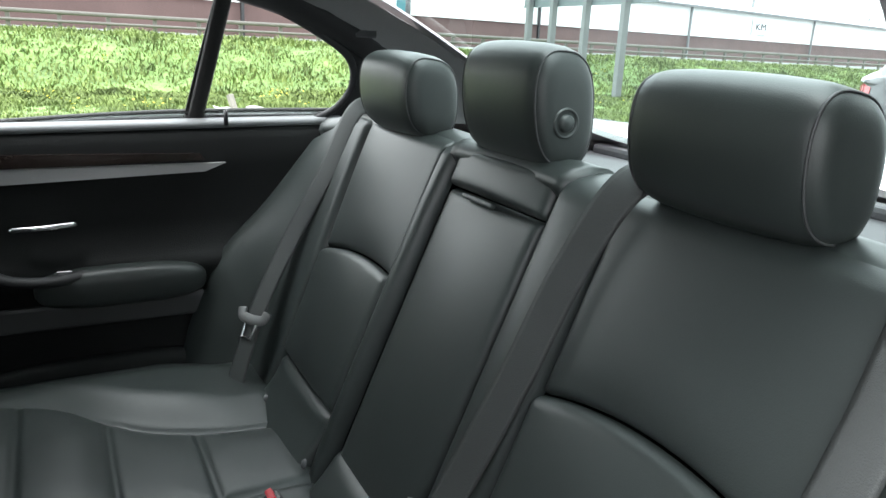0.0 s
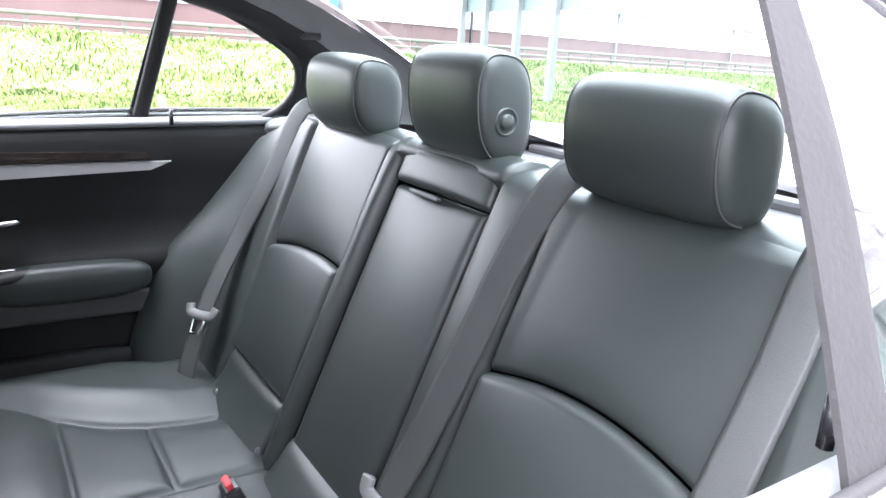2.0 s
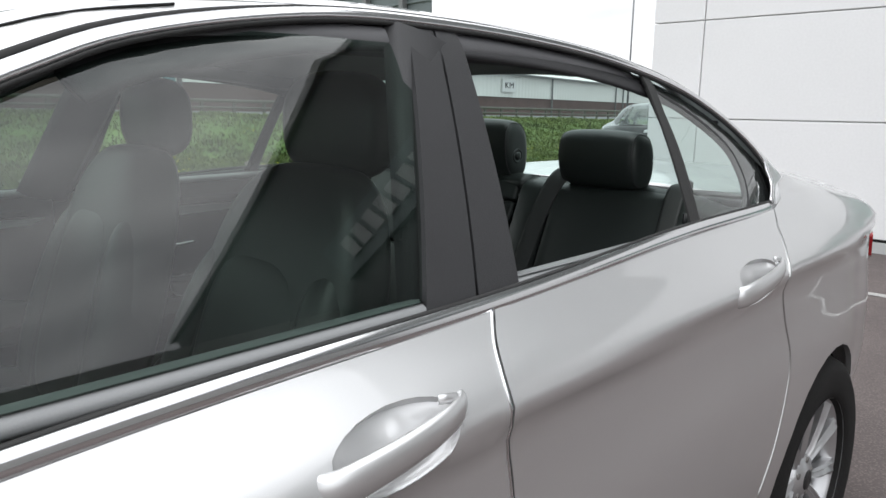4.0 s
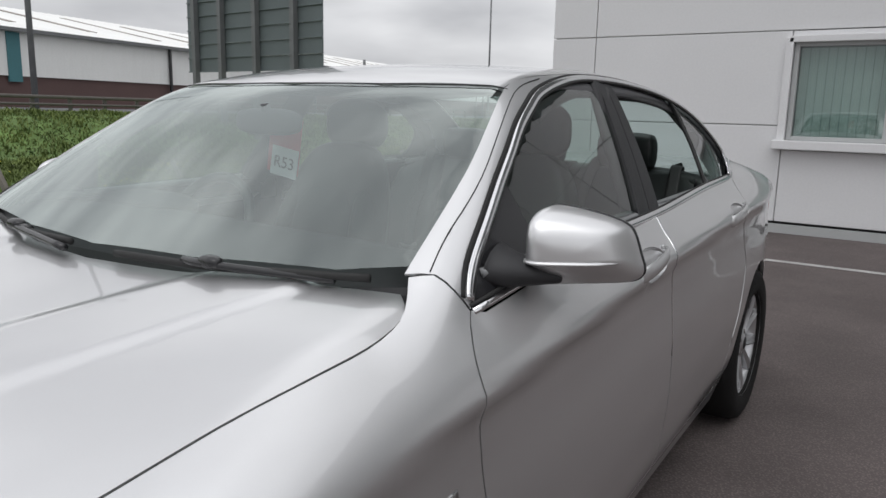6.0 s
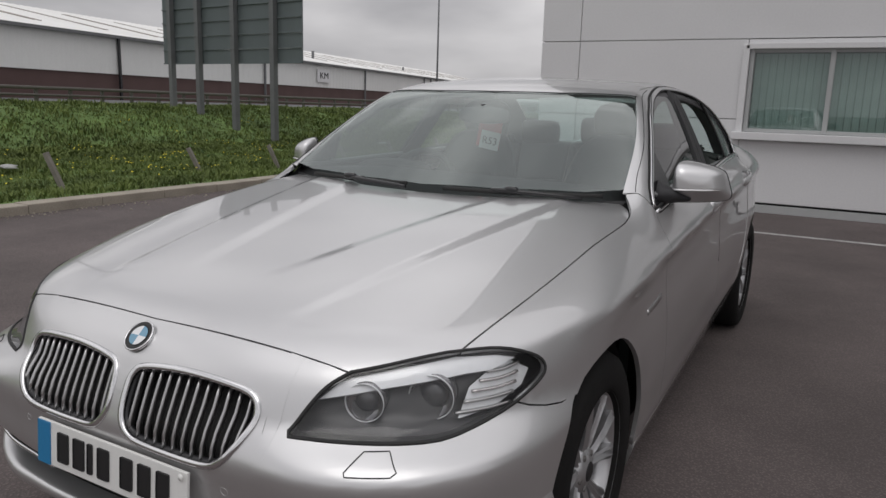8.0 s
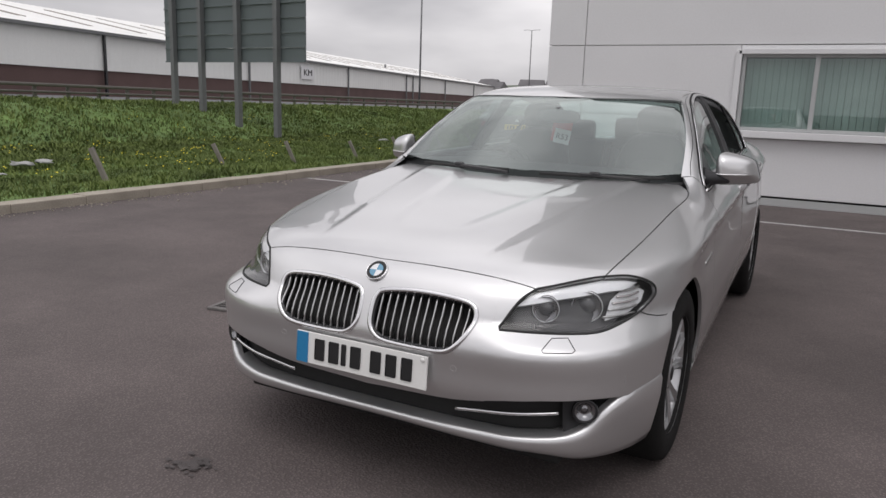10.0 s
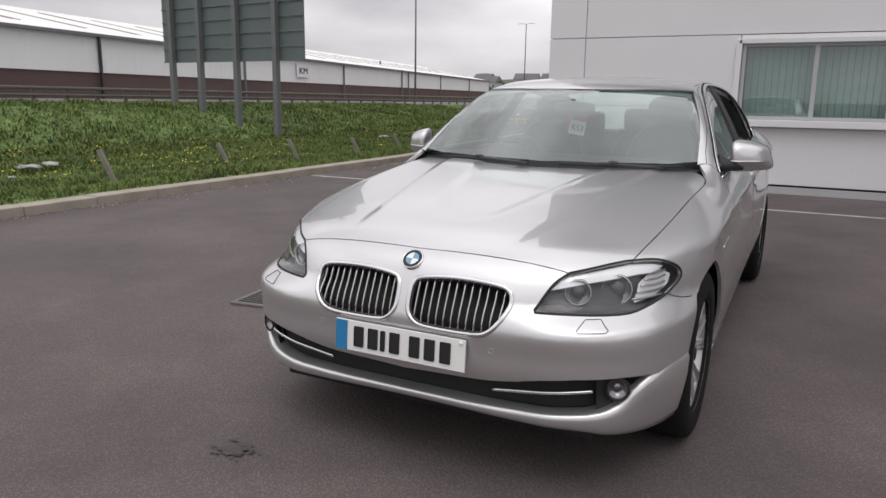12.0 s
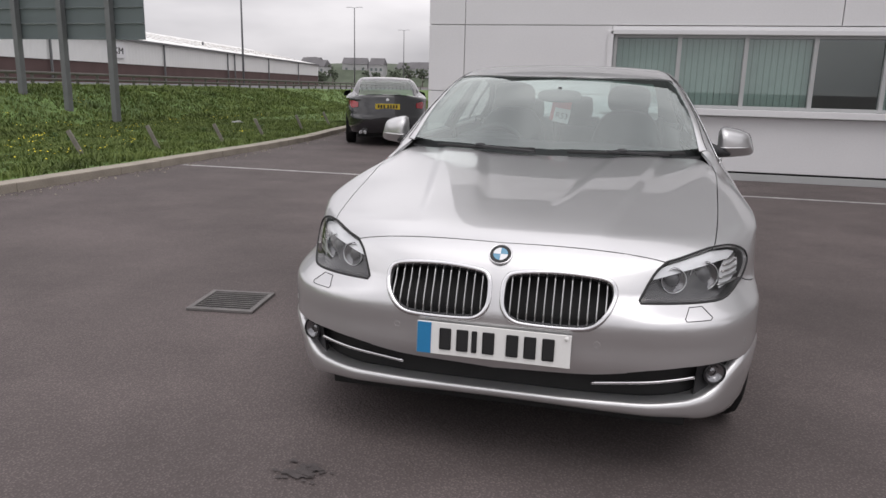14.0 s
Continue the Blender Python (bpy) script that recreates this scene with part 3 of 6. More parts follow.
# short leaning timber stakes behind the kerb
for x, y, h, lean in ((-7.45, 4.8, .56, -20), (-8.0, 7.6, .50, -24), (-7.75, 9.2, .50, -22), (-7.5, 10.95, .46, -24), (-7.7, 13.0, .48, -24), (-7.8, 15.3, .48, -22), (-8.2, 18.0, .48, -24)):
    bm = box(.06, .06, h, pose(0, 0, h / 2), .006)
    ob = part("timber_stake", bm, timber)
    ob.matrix_basis = pose(x, y, bank(x, y) - .05, 6, lean, 20)
    tagged(ob, "short grey leaning timber stake in the grass", "stake", "stakes along the kerb")

for x, y, s in ((-9.75, 5.0, .15), (-9.9, 5.5, .13), (-10.2, 16.2, .12), (-8.4, 3.9, .05)):
    bm = bmesh.new()
    bmesh.ops.create_icosphere(bm, subdivisions=2, radius=s)
    for v in bm.verts:
        v.co = Vector((v.co.x * 1.2, v.co.y * .8, abs(v.co.z) * .35)) * (1 + 1.1 * noise.noise(v.co * 14 + Vector((s * 99, 0, 0))))
    ob = part("litter_scrap", bm, litter_mat, smooth=True)
    ob.location = (x, y, bank(x, y) + .11)
    tagged(ob, "crumpled pale scrap of plastic litter in grass", "litter", "litter on the bank")

# grit washed up against the kerb
rng = random.Random(7)
grit = bmesh.new()
for i in range(420):
    gy = rng.uniform(-2, 16)
    m = pose(float(kerb_x(gy)) + abs(rng.gauss(.05, .14)), gy, .004, rng.uniform(0, 360), rng.uniform(0, 360), rng.uniform(0, 360)) @ Matrix.Scale(rng.uniform(.5, 1.6), 4)
    bmesh.ops.create_cone(grit, cap_ends=True, segments=4, radius1=.012, radius2=.006, depth=.012, matrix=m)
tagged(part("kerb_grit", grit, concrete), "loose pale grit and leaf scraps along the kerb", "grit", kind="stuff")

# big road sign seen from behind
road_sign = thing("road_sign", "large grey road sign seen from the back on steel posts", "road sign", at=pose(-12.25, 15.2, 0, 0, 0, 175.15))
for u, b in ((1.11, .05), (2.77, .25), (4.42, .75), (5.77, .9)):
    part("post", box(.17, .17, 7.6 - b, pose(u, .03, (7.6 + b) / 2), .015), steel, road_sign)
for i in range(11):
    part("sign_plank", box(6.24, .03, .412, pose(3.19, -.09, 2.30 + .206 + i * .416), .004), sign_back, road_sign)
    part("rail", box(6.22, .045, .035, pose(3.19, -.055, 2.315 + .416 * i), .006), sign_back, road_sign)

# crash barrier along the top of the bank
barrier = tagged(new("crash_barrier"), "galvanised crash barrier on posts along the road", "crash barrier", kind="structure")
verge_z = lambda y: 1.02 - .0048 * (y - 10)
for i in range(80):
    y = -22.02 + i * 1.41
    part("barrier_post", box(.10, .13, .66, pose(-26, y, verge_z(y) + .19), .008), rail_dark, barrier)
for up_z, tall in ((.47, .065), (.20, .045)):
    pts = [(-25.9, y, verge_z(y) + up_z) for y in np.arange(-24, 90, 3.0)]
    part("barrier_rail", sweep("barrier_rail", pts, rail_dark, tall, .025, 8, up=(1, 0, 0)), None, barrier)
road = part("road", sheet("road", [-58, -26.6], list(np.linspace(-120, 260, 40)), lambda x, y: max(verge_z(y), .2) - .10, road_mat))
tagged(road, "grey dual carriageway beyond the barrier", "road", kind="structure")

# warehouse across the road
ware = thing("warehouse", "long pale clad warehouse with dark brick base and sheet roof", "warehouse", at=pose(-64.6, 86.4, 0, 0, 0, 12.2))
L0, L1, D = -125, 116, 42
part("brick_base", box(.5, L1 - L0, 5.3, pose(0, (L0 + L1) / 2, .3)), brick_mat, ware)
bm = bmesh.new()
n_rib = 476
verts, faces = [], []
for i in range(n_rib + 1):
    y = L0 + (L1 - L0) * i / n_rib
    o = .35 + (.05 if i % 2 else 0)
    verts += [(o, y, 2.95), (o, y, 6.0)]
faces = [(2 * i, 2 * i + 2, 2 * i + 3, 2 * i + 1) for i in range(n_rib)]
part("cladding", mesh_of("cladding", verts, faces, cladding, False), None, ware)
verts, faces = [], []
for i in range(n_rib + 1):
    y = L0 - .4 + (L1 - L0 + .8) * i / n_rib
    o = .05 if i % 2 else 0
    verts += [(.7, y, 6.0 + o), (-D / 2, y, 10.2 + o), (-D, y, 6 + o)]
faces = [(3 * i + q, 3 * i + 3 + q, 3 * i + 4 + q, 3 * i + 1 + q) for i in range(n_rib) for q in (0, 1)]
part("roof", mesh_of("roof", verts, faces, roof_sheet, False), None, ware)
part("gutter", box(.3, L1 - L0, .25, pose(.75, (L0 + L1) / 2, 6.0)), steel, ware)
for y in (L0, L1):
    part("gable", mesh_of("gable", [(0.3, y, 0), (-D, y, 0), (-D, y, 6), (-D / 2, y, 10.2), (.3, y, 6)], [(0, 1, 2, 3, 4)], cladding, False), None, ware)
for y in (-102, -74, -46.4, -22.8, 6.4, 34.5, 38.5, 62, 90):
    part("downpipe", box(.2, .2, 6, pose(.6, y, 3)), gloss_black if y < -30 else steel, ware)
for y in np.arange(-118, 114, 7.6):
    part("rooflight", box(12.0, .9, .06, pose(-10.5, y, 8.22, 0, 10.95, 0)), rooflight_mat, ware)
for y in (-68.8, -66.9, -65.0, -63.1, -61.2):
    part("door_bay", box(.14, 1.0, 3.3, pose(.42, y, 4.2)), teal, ware)
part("roof_vent", box(.3, .3, 1.6, pose(-6, 2, 7.6)), steel, ware)
part("roof_vent", box(.3, .3, 1.6, pose(-8, 46, 7.6)), steel, ware)
km = part("wall_sign", box(.1, 3.8, 1.65, pose(.55, -7.6, 4.46)), panel_white, ware, "white sign with black letters")
tx = bpy.data.curves.new("sign_letters", "FONT")
tx.body, tx.size, tx.extrude, tx.align_x = "KM", 1.15, .02, "CENTER"
tx.materials.append(ink)
t_ob = new("sign_letters", tx)
t_ob.parent = ware
t_ob.matrix_basis = pose(.63, -7.6, 4.12, 90, 0, 90) @ Matrix.Diagonal((1.6, 1, 1, 1))

# tall street lamps along the road
def street_lamp(x, y, h):
    lamp = thing("street_lamp", "tall slim grey steel street lamp with twin arms", "street lamp", "lamps along the road", pose(x, y, 0))
    part("column", sweep("column", [(0, 0, 0), (0, 0, h * .5), (0, 0, h)], steel, .17, taper=(1, .85, .7)), None, lamp)
    for s in (-1, 1):
        part("arm", sweep("arm", [(0, 0, h - .05), (s * .9, 0, h + .1), (s * 1.7, 0, h + .12)], steel, .05), None, lamp)
        part("lantern", pillow("lantern", (.7, .28, .16), frame_grey), None, lamp).location = (s * 1.9, 0, h + .1)


for d, w, h in ((120, (-.4888, .8724), 20), (195, (-.3597, .933), 19.8), (270, (-.2986, .9545), 19.8)):
    street_lamp(.4 + d * w[0], -2.28 + d * w[1], h)
street_lamp(-38.2, 21.1, 18)

# low hill with houses far behind
hill = part("backdrop_hill", sheet("backdrop_hill", list(np.linspace(-330, 40, 60)), [300, 330, 380, 420],
            lambda x, y: {300: 0, 330: 7, 380: 12, 420: 9}[int(y)] + 3 * noise.noise((x * .03, y * .02, 3)) - (0 if y > 301 else 6), far_green))
tagged(hill, "low wooded hill on the skyline", "hill", kind="structure")
for i in range(16):
    rng = random.Random(i)
    hs = thing("far_house", "pale rendered house far off on the hill", "house", "houses on the skyline", pose(-175 + i * 9 + rng.uniform(-3, 3), 330 + rng.uniform(-12, 12), 4, 0, 0, rng.uniform(-20, 20)))
    w, h = rng.uniform(6, 12), rng.uniform(4, 6.5)
    part("wall", box(w, 8, h, pose(0, 0, h / 2)), far_wall, hs)
    part("roof", mesh_of("roof", [(-w / 2 - .3, -4.3, h), (w / 2 + .3, -4.3, h), (w / 2 + .3, 4.3, h), (-w / 2 - .3, 4.3, h), (-w / 2, 0, h + 3), (w / 2, 0, h + 3)], [(0, 1, 5, 4), (2, 3, 4, 5), (1, 2, 5), (3, 0, 4)], slate, False), None, hs)
    for k in range(3):
        part("window", box(1.0, .1, 1.2, pose(-w / 3 + k * w / 3, -4.02, h * .6)), room_dark, hs)
for i in range(26):
    rng = random.Random(50 + i)
    tr = thing("far_tree", "dark leafy tree far off on the skyline", "tree", "trees on the skyline", pose(-190 + i * 8 + rng.uniform(-3, 3), 310 + rng.uniform(-20, 20), 0))
    th = rng.uniform(6, 9.5)
    part("trunk", sweep("trunk", [(0, 0, 0), (.1, 0, th * .5)], timber, .25, n=6, taper=(1, .6)), None, tr)
    bm = bmesh.new()
    for k in range(60):
        c = Vector((rng.gauss(0, th * .15), rng.gauss(0, th * .15), th * .58 + rng.gauss(0, th * .13)))
        bmesh.ops.create_icosphere(bm, subdivisions=1, radius=rng.uniform(.25, .7), matrix=Matrix.Translation(c))
    for v in bm.verts:
        v.co += Vector((noise.noise(v.co * 2), noise.noise(v.co * 2 + Vector((9, 0, 0))), 0)) * .4
    part("crown", bm, far_green, tr, smooth=False)

# ---- white showroom building ----
WALL_Y, CORNER = 9.6, -2.9
bld = tagged(new("showroom_building"), "white panelled showroom building with a dark upper storey", "building")
WIN = (0.07, 5.75, 1.07, 2.135)


def wall_bit(x0, x1, z0, z1, thick=.35, y=WALL_Y):
    return part("wall_panel", box(x1 - x0 - .012, thick, z1 - z0 - .012, pose((x0 + x1) / 2, y + thick / 2, (z0 + z1) / 2), .006), panel_white, bld)


part("joint_backing", mesh_of("joint_backing", [(CORNER + .04, WALL_Y + .03, -.1), (WIN[0], WALL_Y + .03, -.1), (WIN[0], WALL_Y + .03, 5), (CORNER + .04, WALL_Y + .03, 5)], [(0, 1, 2, 3)], joint_grey, False), None, bld)
for za, zb in ((.13, 1.225), (1.225, 2.265), (2.265, 3.6), (3.6, 5.0)):
    wall_bit(CORNER, -2.30, za, zb)
    for xa, xb in ((-2.30, WIN[0] - .06),) if zb <= 2.3 else ((-2.30, 3.2), (3.2, 9), (9, 16)):
        wall_bit(xa, xb, za, zb)
wall_bit(WIN[0] - .06, 5.8, .13, .96)
wall_bit(5.8, 16, .13, 2.265)
wall_bit(WIN[0] - .06, 5.8, 2.2, 2.265)
part("plinth", box(19, .33, .11, pose(6.6, WALL_Y + .17, .05), .006), frame_grey, bld)
part("plinth_gap", box(18.8, .2, .06, pose(6.6, WALL_Y + .13, .12)), shut, bld)
part("side_wall", box(.3, 14, 5, pose(CORNER + .17, WALL_Y + 7.36, 2.5)), panel_white, bld)
# dark upper storey with a lettered sign board
part("upper_storey", box(18.9, 14.2, 5.7, pose(6.55, WALL_Y + 7.1, 7.87), .03), dark_cladding, bld, "dark clad upper storey")
board = part("sign_board", box(5.2, .12, 1.15, pose(6.0, WALL_Y - .07, 7.25), .01), sign_back, bld, "grey sign board")
for i in range(9):
    part("letter_bar", box(.32, .06, .55, pose(4.15 + i * .46, WALL_Y - .15, 7.25), .01), frame_grey, board)
upper = part("upper_window", box(1.0, .08, .95, pose(5.2, WALL_Y - .03, 5.75), .01), blind_mat, bld)
for x in (4.68, 5.72):
    part("window_bar", box(.06, .1, 1.05, pose(x, WALL_Y - .04, 5.75), .005), frame_grey, upper)
part("flat_roof", box(19.2, 14.6, .2, pose(6.6, WALL_Y + 7.2, 10.83), .02), frame_grey, bld)
part("back_wall", box(19, .3, 5, pose(6.6, WALL_Y + 14.4, 2.5)), panel_white, bld)
part("end_wall", box(.3, 14, 5, pose(16, WALL_Y + 7.36, 2.5)), panel_white, bld)
win = part("office_window", box(WIN[1] - WIN[0] + .16, .07, .07, pose((WIN[0] + WIN[1]) / 2, WALL_Y - .02, WIN[3] + .035), .006), panel_white, bld, "long grey-framed office window")
part("window_sill", box(WIN[1] - WIN[0] + .3, .16, .10, pose((WIN[0] + WIN[1]) / 2, WALL_Y - .06, WIN[2] - .055), .01), panel_white, win)
part("jamb", box(.08, .07, WIN[3] - WIN[2] + .1, pose(WIN[0] - .075, WALL_Y - .02, (WIN[2] + WIN[3]) / 2), .006), panel_white, win)
for i in range(7):
    x = WIN[0] + i * .945
    part("mullion", box(.06 if i else .05, .09, WIN[3] - WIN[2], pose(x, WALL_Y + .05, (WIN[2] + WIN[3]) / 2), .006), frame_grey, win)
    if i < 6:
        for z in (WIN[2] + .02, WIN[3] - .02):
            part("frame_rail", box(.90, .08, .045, pose(x + .4725, WALL_Y + .052, z), .005), frame_grey, win)
        gl = part("pane", box(.89, .008, WIN[3] - WIN[2] - .05, pose(x + .4725, WALL_Y + .07, (WIN[2] + WIN[3]) / 2)), pane_glass, win)
        gl.visible_shadow = False
        if i != 3:
            for k in range(10):
                part("blind_slat", box(.085, .004, WIN[3] - WIN[2] - .08, pose(x + .07 + k * .09, WALL_Y + .17, (WIN[2] + WIN[3]) / 2 - .01, 0, 0, 10 + 6 * noise.noise((i, k, 1)))), blind_mat, win)
# back wall and floor coloured dark for the dim room behind the panes
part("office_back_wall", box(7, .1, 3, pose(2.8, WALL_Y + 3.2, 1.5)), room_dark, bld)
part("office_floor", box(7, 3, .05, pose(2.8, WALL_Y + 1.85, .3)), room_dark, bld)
part("office_ceiling", box(7, 2.8, .05, pose(2.8, WALL_Y + 1.78, 2.6)), headlining, bld)

# ---- the silver saloon ----
car = thing("silver_saloon_car", "silver metallic four-door saloon car with chrome trim parked on asphalt", "car")
SIDE, TOP, OBL = (-1, 0, -.3), (0, 0, -1), (-.75, .05, -.66)


def arc(cy, r, a0, a1, n=18, x=.91):
    return [(x, cy + r * math.cos(radians(a0 + (a1 - a0) * i / n)), .34 + r * math.sin(radians(a0 + (a1 - a0) * i / n))) for i in range(n + 1)]


def pair(name, outline, way, field, mat, label="", **kw):
    return [skin_panel(name, outline, way, field, mat, car, label, flip=f, **kw) for f in (False, True)]


def offset(field, d):
    return lambda p: field(p) + d


bonnet_side = curve([(.705, .362, .79), (.724, .50, .822), (.747, .725, .863), (.768, 1.0, .92), (.783, 1.2, .95), (.785, 1.34, .965), (.765, 1.44, .985), (.715, 1.495, 1.0)], 5)
bonnet_front = curve([(0, .138, .80), (.12, .142, .80), (.30, .150, .795), (.45, .162, .785), (.545, .178, .766)], 4)
bonnet_lamp = curve([(.545, .178, .766), (.605, .235, .776), (.705, .362, .79)], 4)
bonnet_back = curve([(.715, 1.495, 1.0), (.5, 1.436, 1.0), (.25, 1.368, 1.0), (0, 1.340, 1.0)], 4)
hood = np.concatenate([bonnet_front[:-1], bonnet_lamp[:-1], bonnet_side[:-1], bonnet_back])
bonnet = skin_panel("bonnet", both_ways(hood), TOP, body, silver, car, "silver bonnet with raised crease lines", gap=.014)

door_front = curve([(.828, 1.543, .974), (.845, 1.513, .94), (.89, 1.465, .872), (.90, 1.475, .76), (.905, 1.498, .6), (.90, 1.525, .42), (.88, 1.54, .27)], 5)
lamp_out = curve([(.712, .366, .791), (.767, .437, .786), (.828, .511, .758), (.845, .522, .727), (.838, .489, .702), (.818, .428, .676)], 4)
wing_top = curve([tuple(q) for q in bonnet_side[::4]], 3) + np.array((.0045, .001, .0))
wing = np.concatenate([wing_top, [(.735, 1.493, 1.022), (.777, 1.508, 1.048), (.804, 1.525, 1.012)], door_front + (0, -.0022, 0), [(.88, 1.25, .27)], arc(.832, .376, -11, 125), [(.885, .55, .648), (.866, .50, .655), (.842, .455, .665)], lamp_out[::-1]])
pair("front_wing", wing, OBL, hull, silver, gap=.026)

# bumper: middle and two wrapped corners
top_x = law((0, .134), (.12, .138), (.30, .146), (.44, .157))
mouth_top = law((0, .376), (.32, .402), (.44, .424), (.59, .448))
mouth_low = law((0, .298), (.41, .303), (.66, .296), (.73, .304))
kidney = curve([(.022, .03, .66), (.03, .04, .70), (.06, .055, .716), (.18, .065, .727), (.31, .075, .72), (.367, .077, .708), (.387, .069, .682), (.384, .058, .645), (.366, .043, .603), (.33, .03, .572), (.27, .021, .557), (.11, .013, .556), (.055, .016, .568), (.026, .022, .60)], 4, True)
up = [(x, float(top_x(x)), .80 - .08 * x * x) for x in np.linspace(0, .44, 9)]
dn = [(x, .03 + .2 * x * x, float(mouth_top(x))) for x in np.linspace(.44, 0, 9)]
bumper = skin_panel("front_bumper", both_ways(np.array(up + dn)), (0, 1, .05), body, silver, car, "silver front bumper", gap=.024,
                    holes=[kidney, kidney[::-1] * (-1, 1, 1)])
# splitter lip: a rolled band under the lower intake
half_plan = land(body, [(x, y, .29) for x, y in ((0, -.3), (.1, -.3), (.2, -.3), (.3, -.3), (.4, -.3), (.48, -.3), (.55, -.3))], (0, 1, 0))
side_plan = land(body, [(1.3, y, .29) for y in (.14, .18, .22, .27, .33, .39, .445, .475)], (-1, 0, 0))
half_plan = curve(np.concatenate([half_plan, side_plan]), 3)
plan = np.concatenate([half_plan[::-1] * (-1, 1, 1), half_plan[1:]])
lip_top = law((0, .298), (.41, .300), (.60, .308), (.69, .320), (.735, .345), (.772, .398), (.80, .432), (.83, .458), (.9, .475))
lip_low = law((0, .260), (.2, .258), (.405, .251), (.53, .247), (.63, .241), (.71, .226), (.9, .212))
tang = np.gradient(plan, axis=0)
inn = np.stack([-tang[:, 1], tang[:, 0], 0 * tang[:, 0]], 1)
inn /= np.linalg.norm(inn, axis=1, keepdims=True)
band = []
for p, q in zip(plan, inn):
    zt, zb = float(lip_top(abs(p[0]))), float(lip_low(abs(p[0])))
    rise = [(.06, 1.04), (.012, 1.02), (.002, .98), (-.006, .90), (-.008, .66), (-.004, .36), (.005, .14), (.018, .02), (.07, .0)]
    skin = land(body, [(p[0], p[1], max(.29, min(zb + (zt - zb) * fz, .43))) for dn, fz in rise], q, .25)
    for (dn, fz), k in zip(rise, skin):
        band.append((k[0] + q[0] * dn, k[1] + q[1] * dn, zb + (zt - zb) * fz))
kb = 9
part("bumper_lip", mesh_of("bumper_lip", band, [(i * kb + j, i * kb + j + 1, (i + 1) * kb + j + 1, (i + 1) * kb + j) for i in range(len(plan) - 1) for j in range(kb - 1)], silver), None, car)
lamp_low = land(body, curve([(.462, .083, .643), (.574, .139, .640), (.66, .20, .637), (.721, .261, .637), (.763, .32, .647), (.800, .385, .663), (.818, .428, .676)], 4), (-.45, .88, -.1), .3)
corner = [(.405, .155, .788), (.5, .166, .775), (.545, .175, .762)]
corner += [(.513, .142, .736), (.491, .11, .70), (.466, .085, .650), (.466, .075, .634)]
corner_lip = seat_on(body, np.array(corner, float))
corner = [(.818, .426, .672)]
corner += [(.842, .455, .661), (.866, .50, .651), (.885, .55, .644)] + arc(.832, .376, 125, 178, 10, .89)
corner += [(.86, .42, .349), (.83, .35, .37), (.80, .29, .39), (.812, .31, .425), (.806, .305, .440)]
corner += [(.75, .255, .448), (.70, .215, .453), (.59, .13, .451), (.5, .10, .441), (.405, .07, .420), (.405, .06, .55), (.405, .09, .67)]
corner = np.concatenate([corner_lip, (lamp_low - (0, 0, .0035))[2:-1:2], seat_on(body, np.array(corner, float))])
pair("bumper_corner", corner, (-.55, .83, -.08), offset(body, .0009), silver, gap=.011, settle=False)
# dark sheet behind the openings, for the shade inside the grille
skin_panel("grille_backing", [(-.78, .3, .25), (.78, .3, .25), (.78, .3, .45), (.40, .1, .45), (.40, .1, .74), (-.40, .1, .74), (-.40, .1, .45), (-.78, .3, .45)], (0, 1, 0), offset(body, .075), shut, car, gap=.05, lip=0, settle=False)

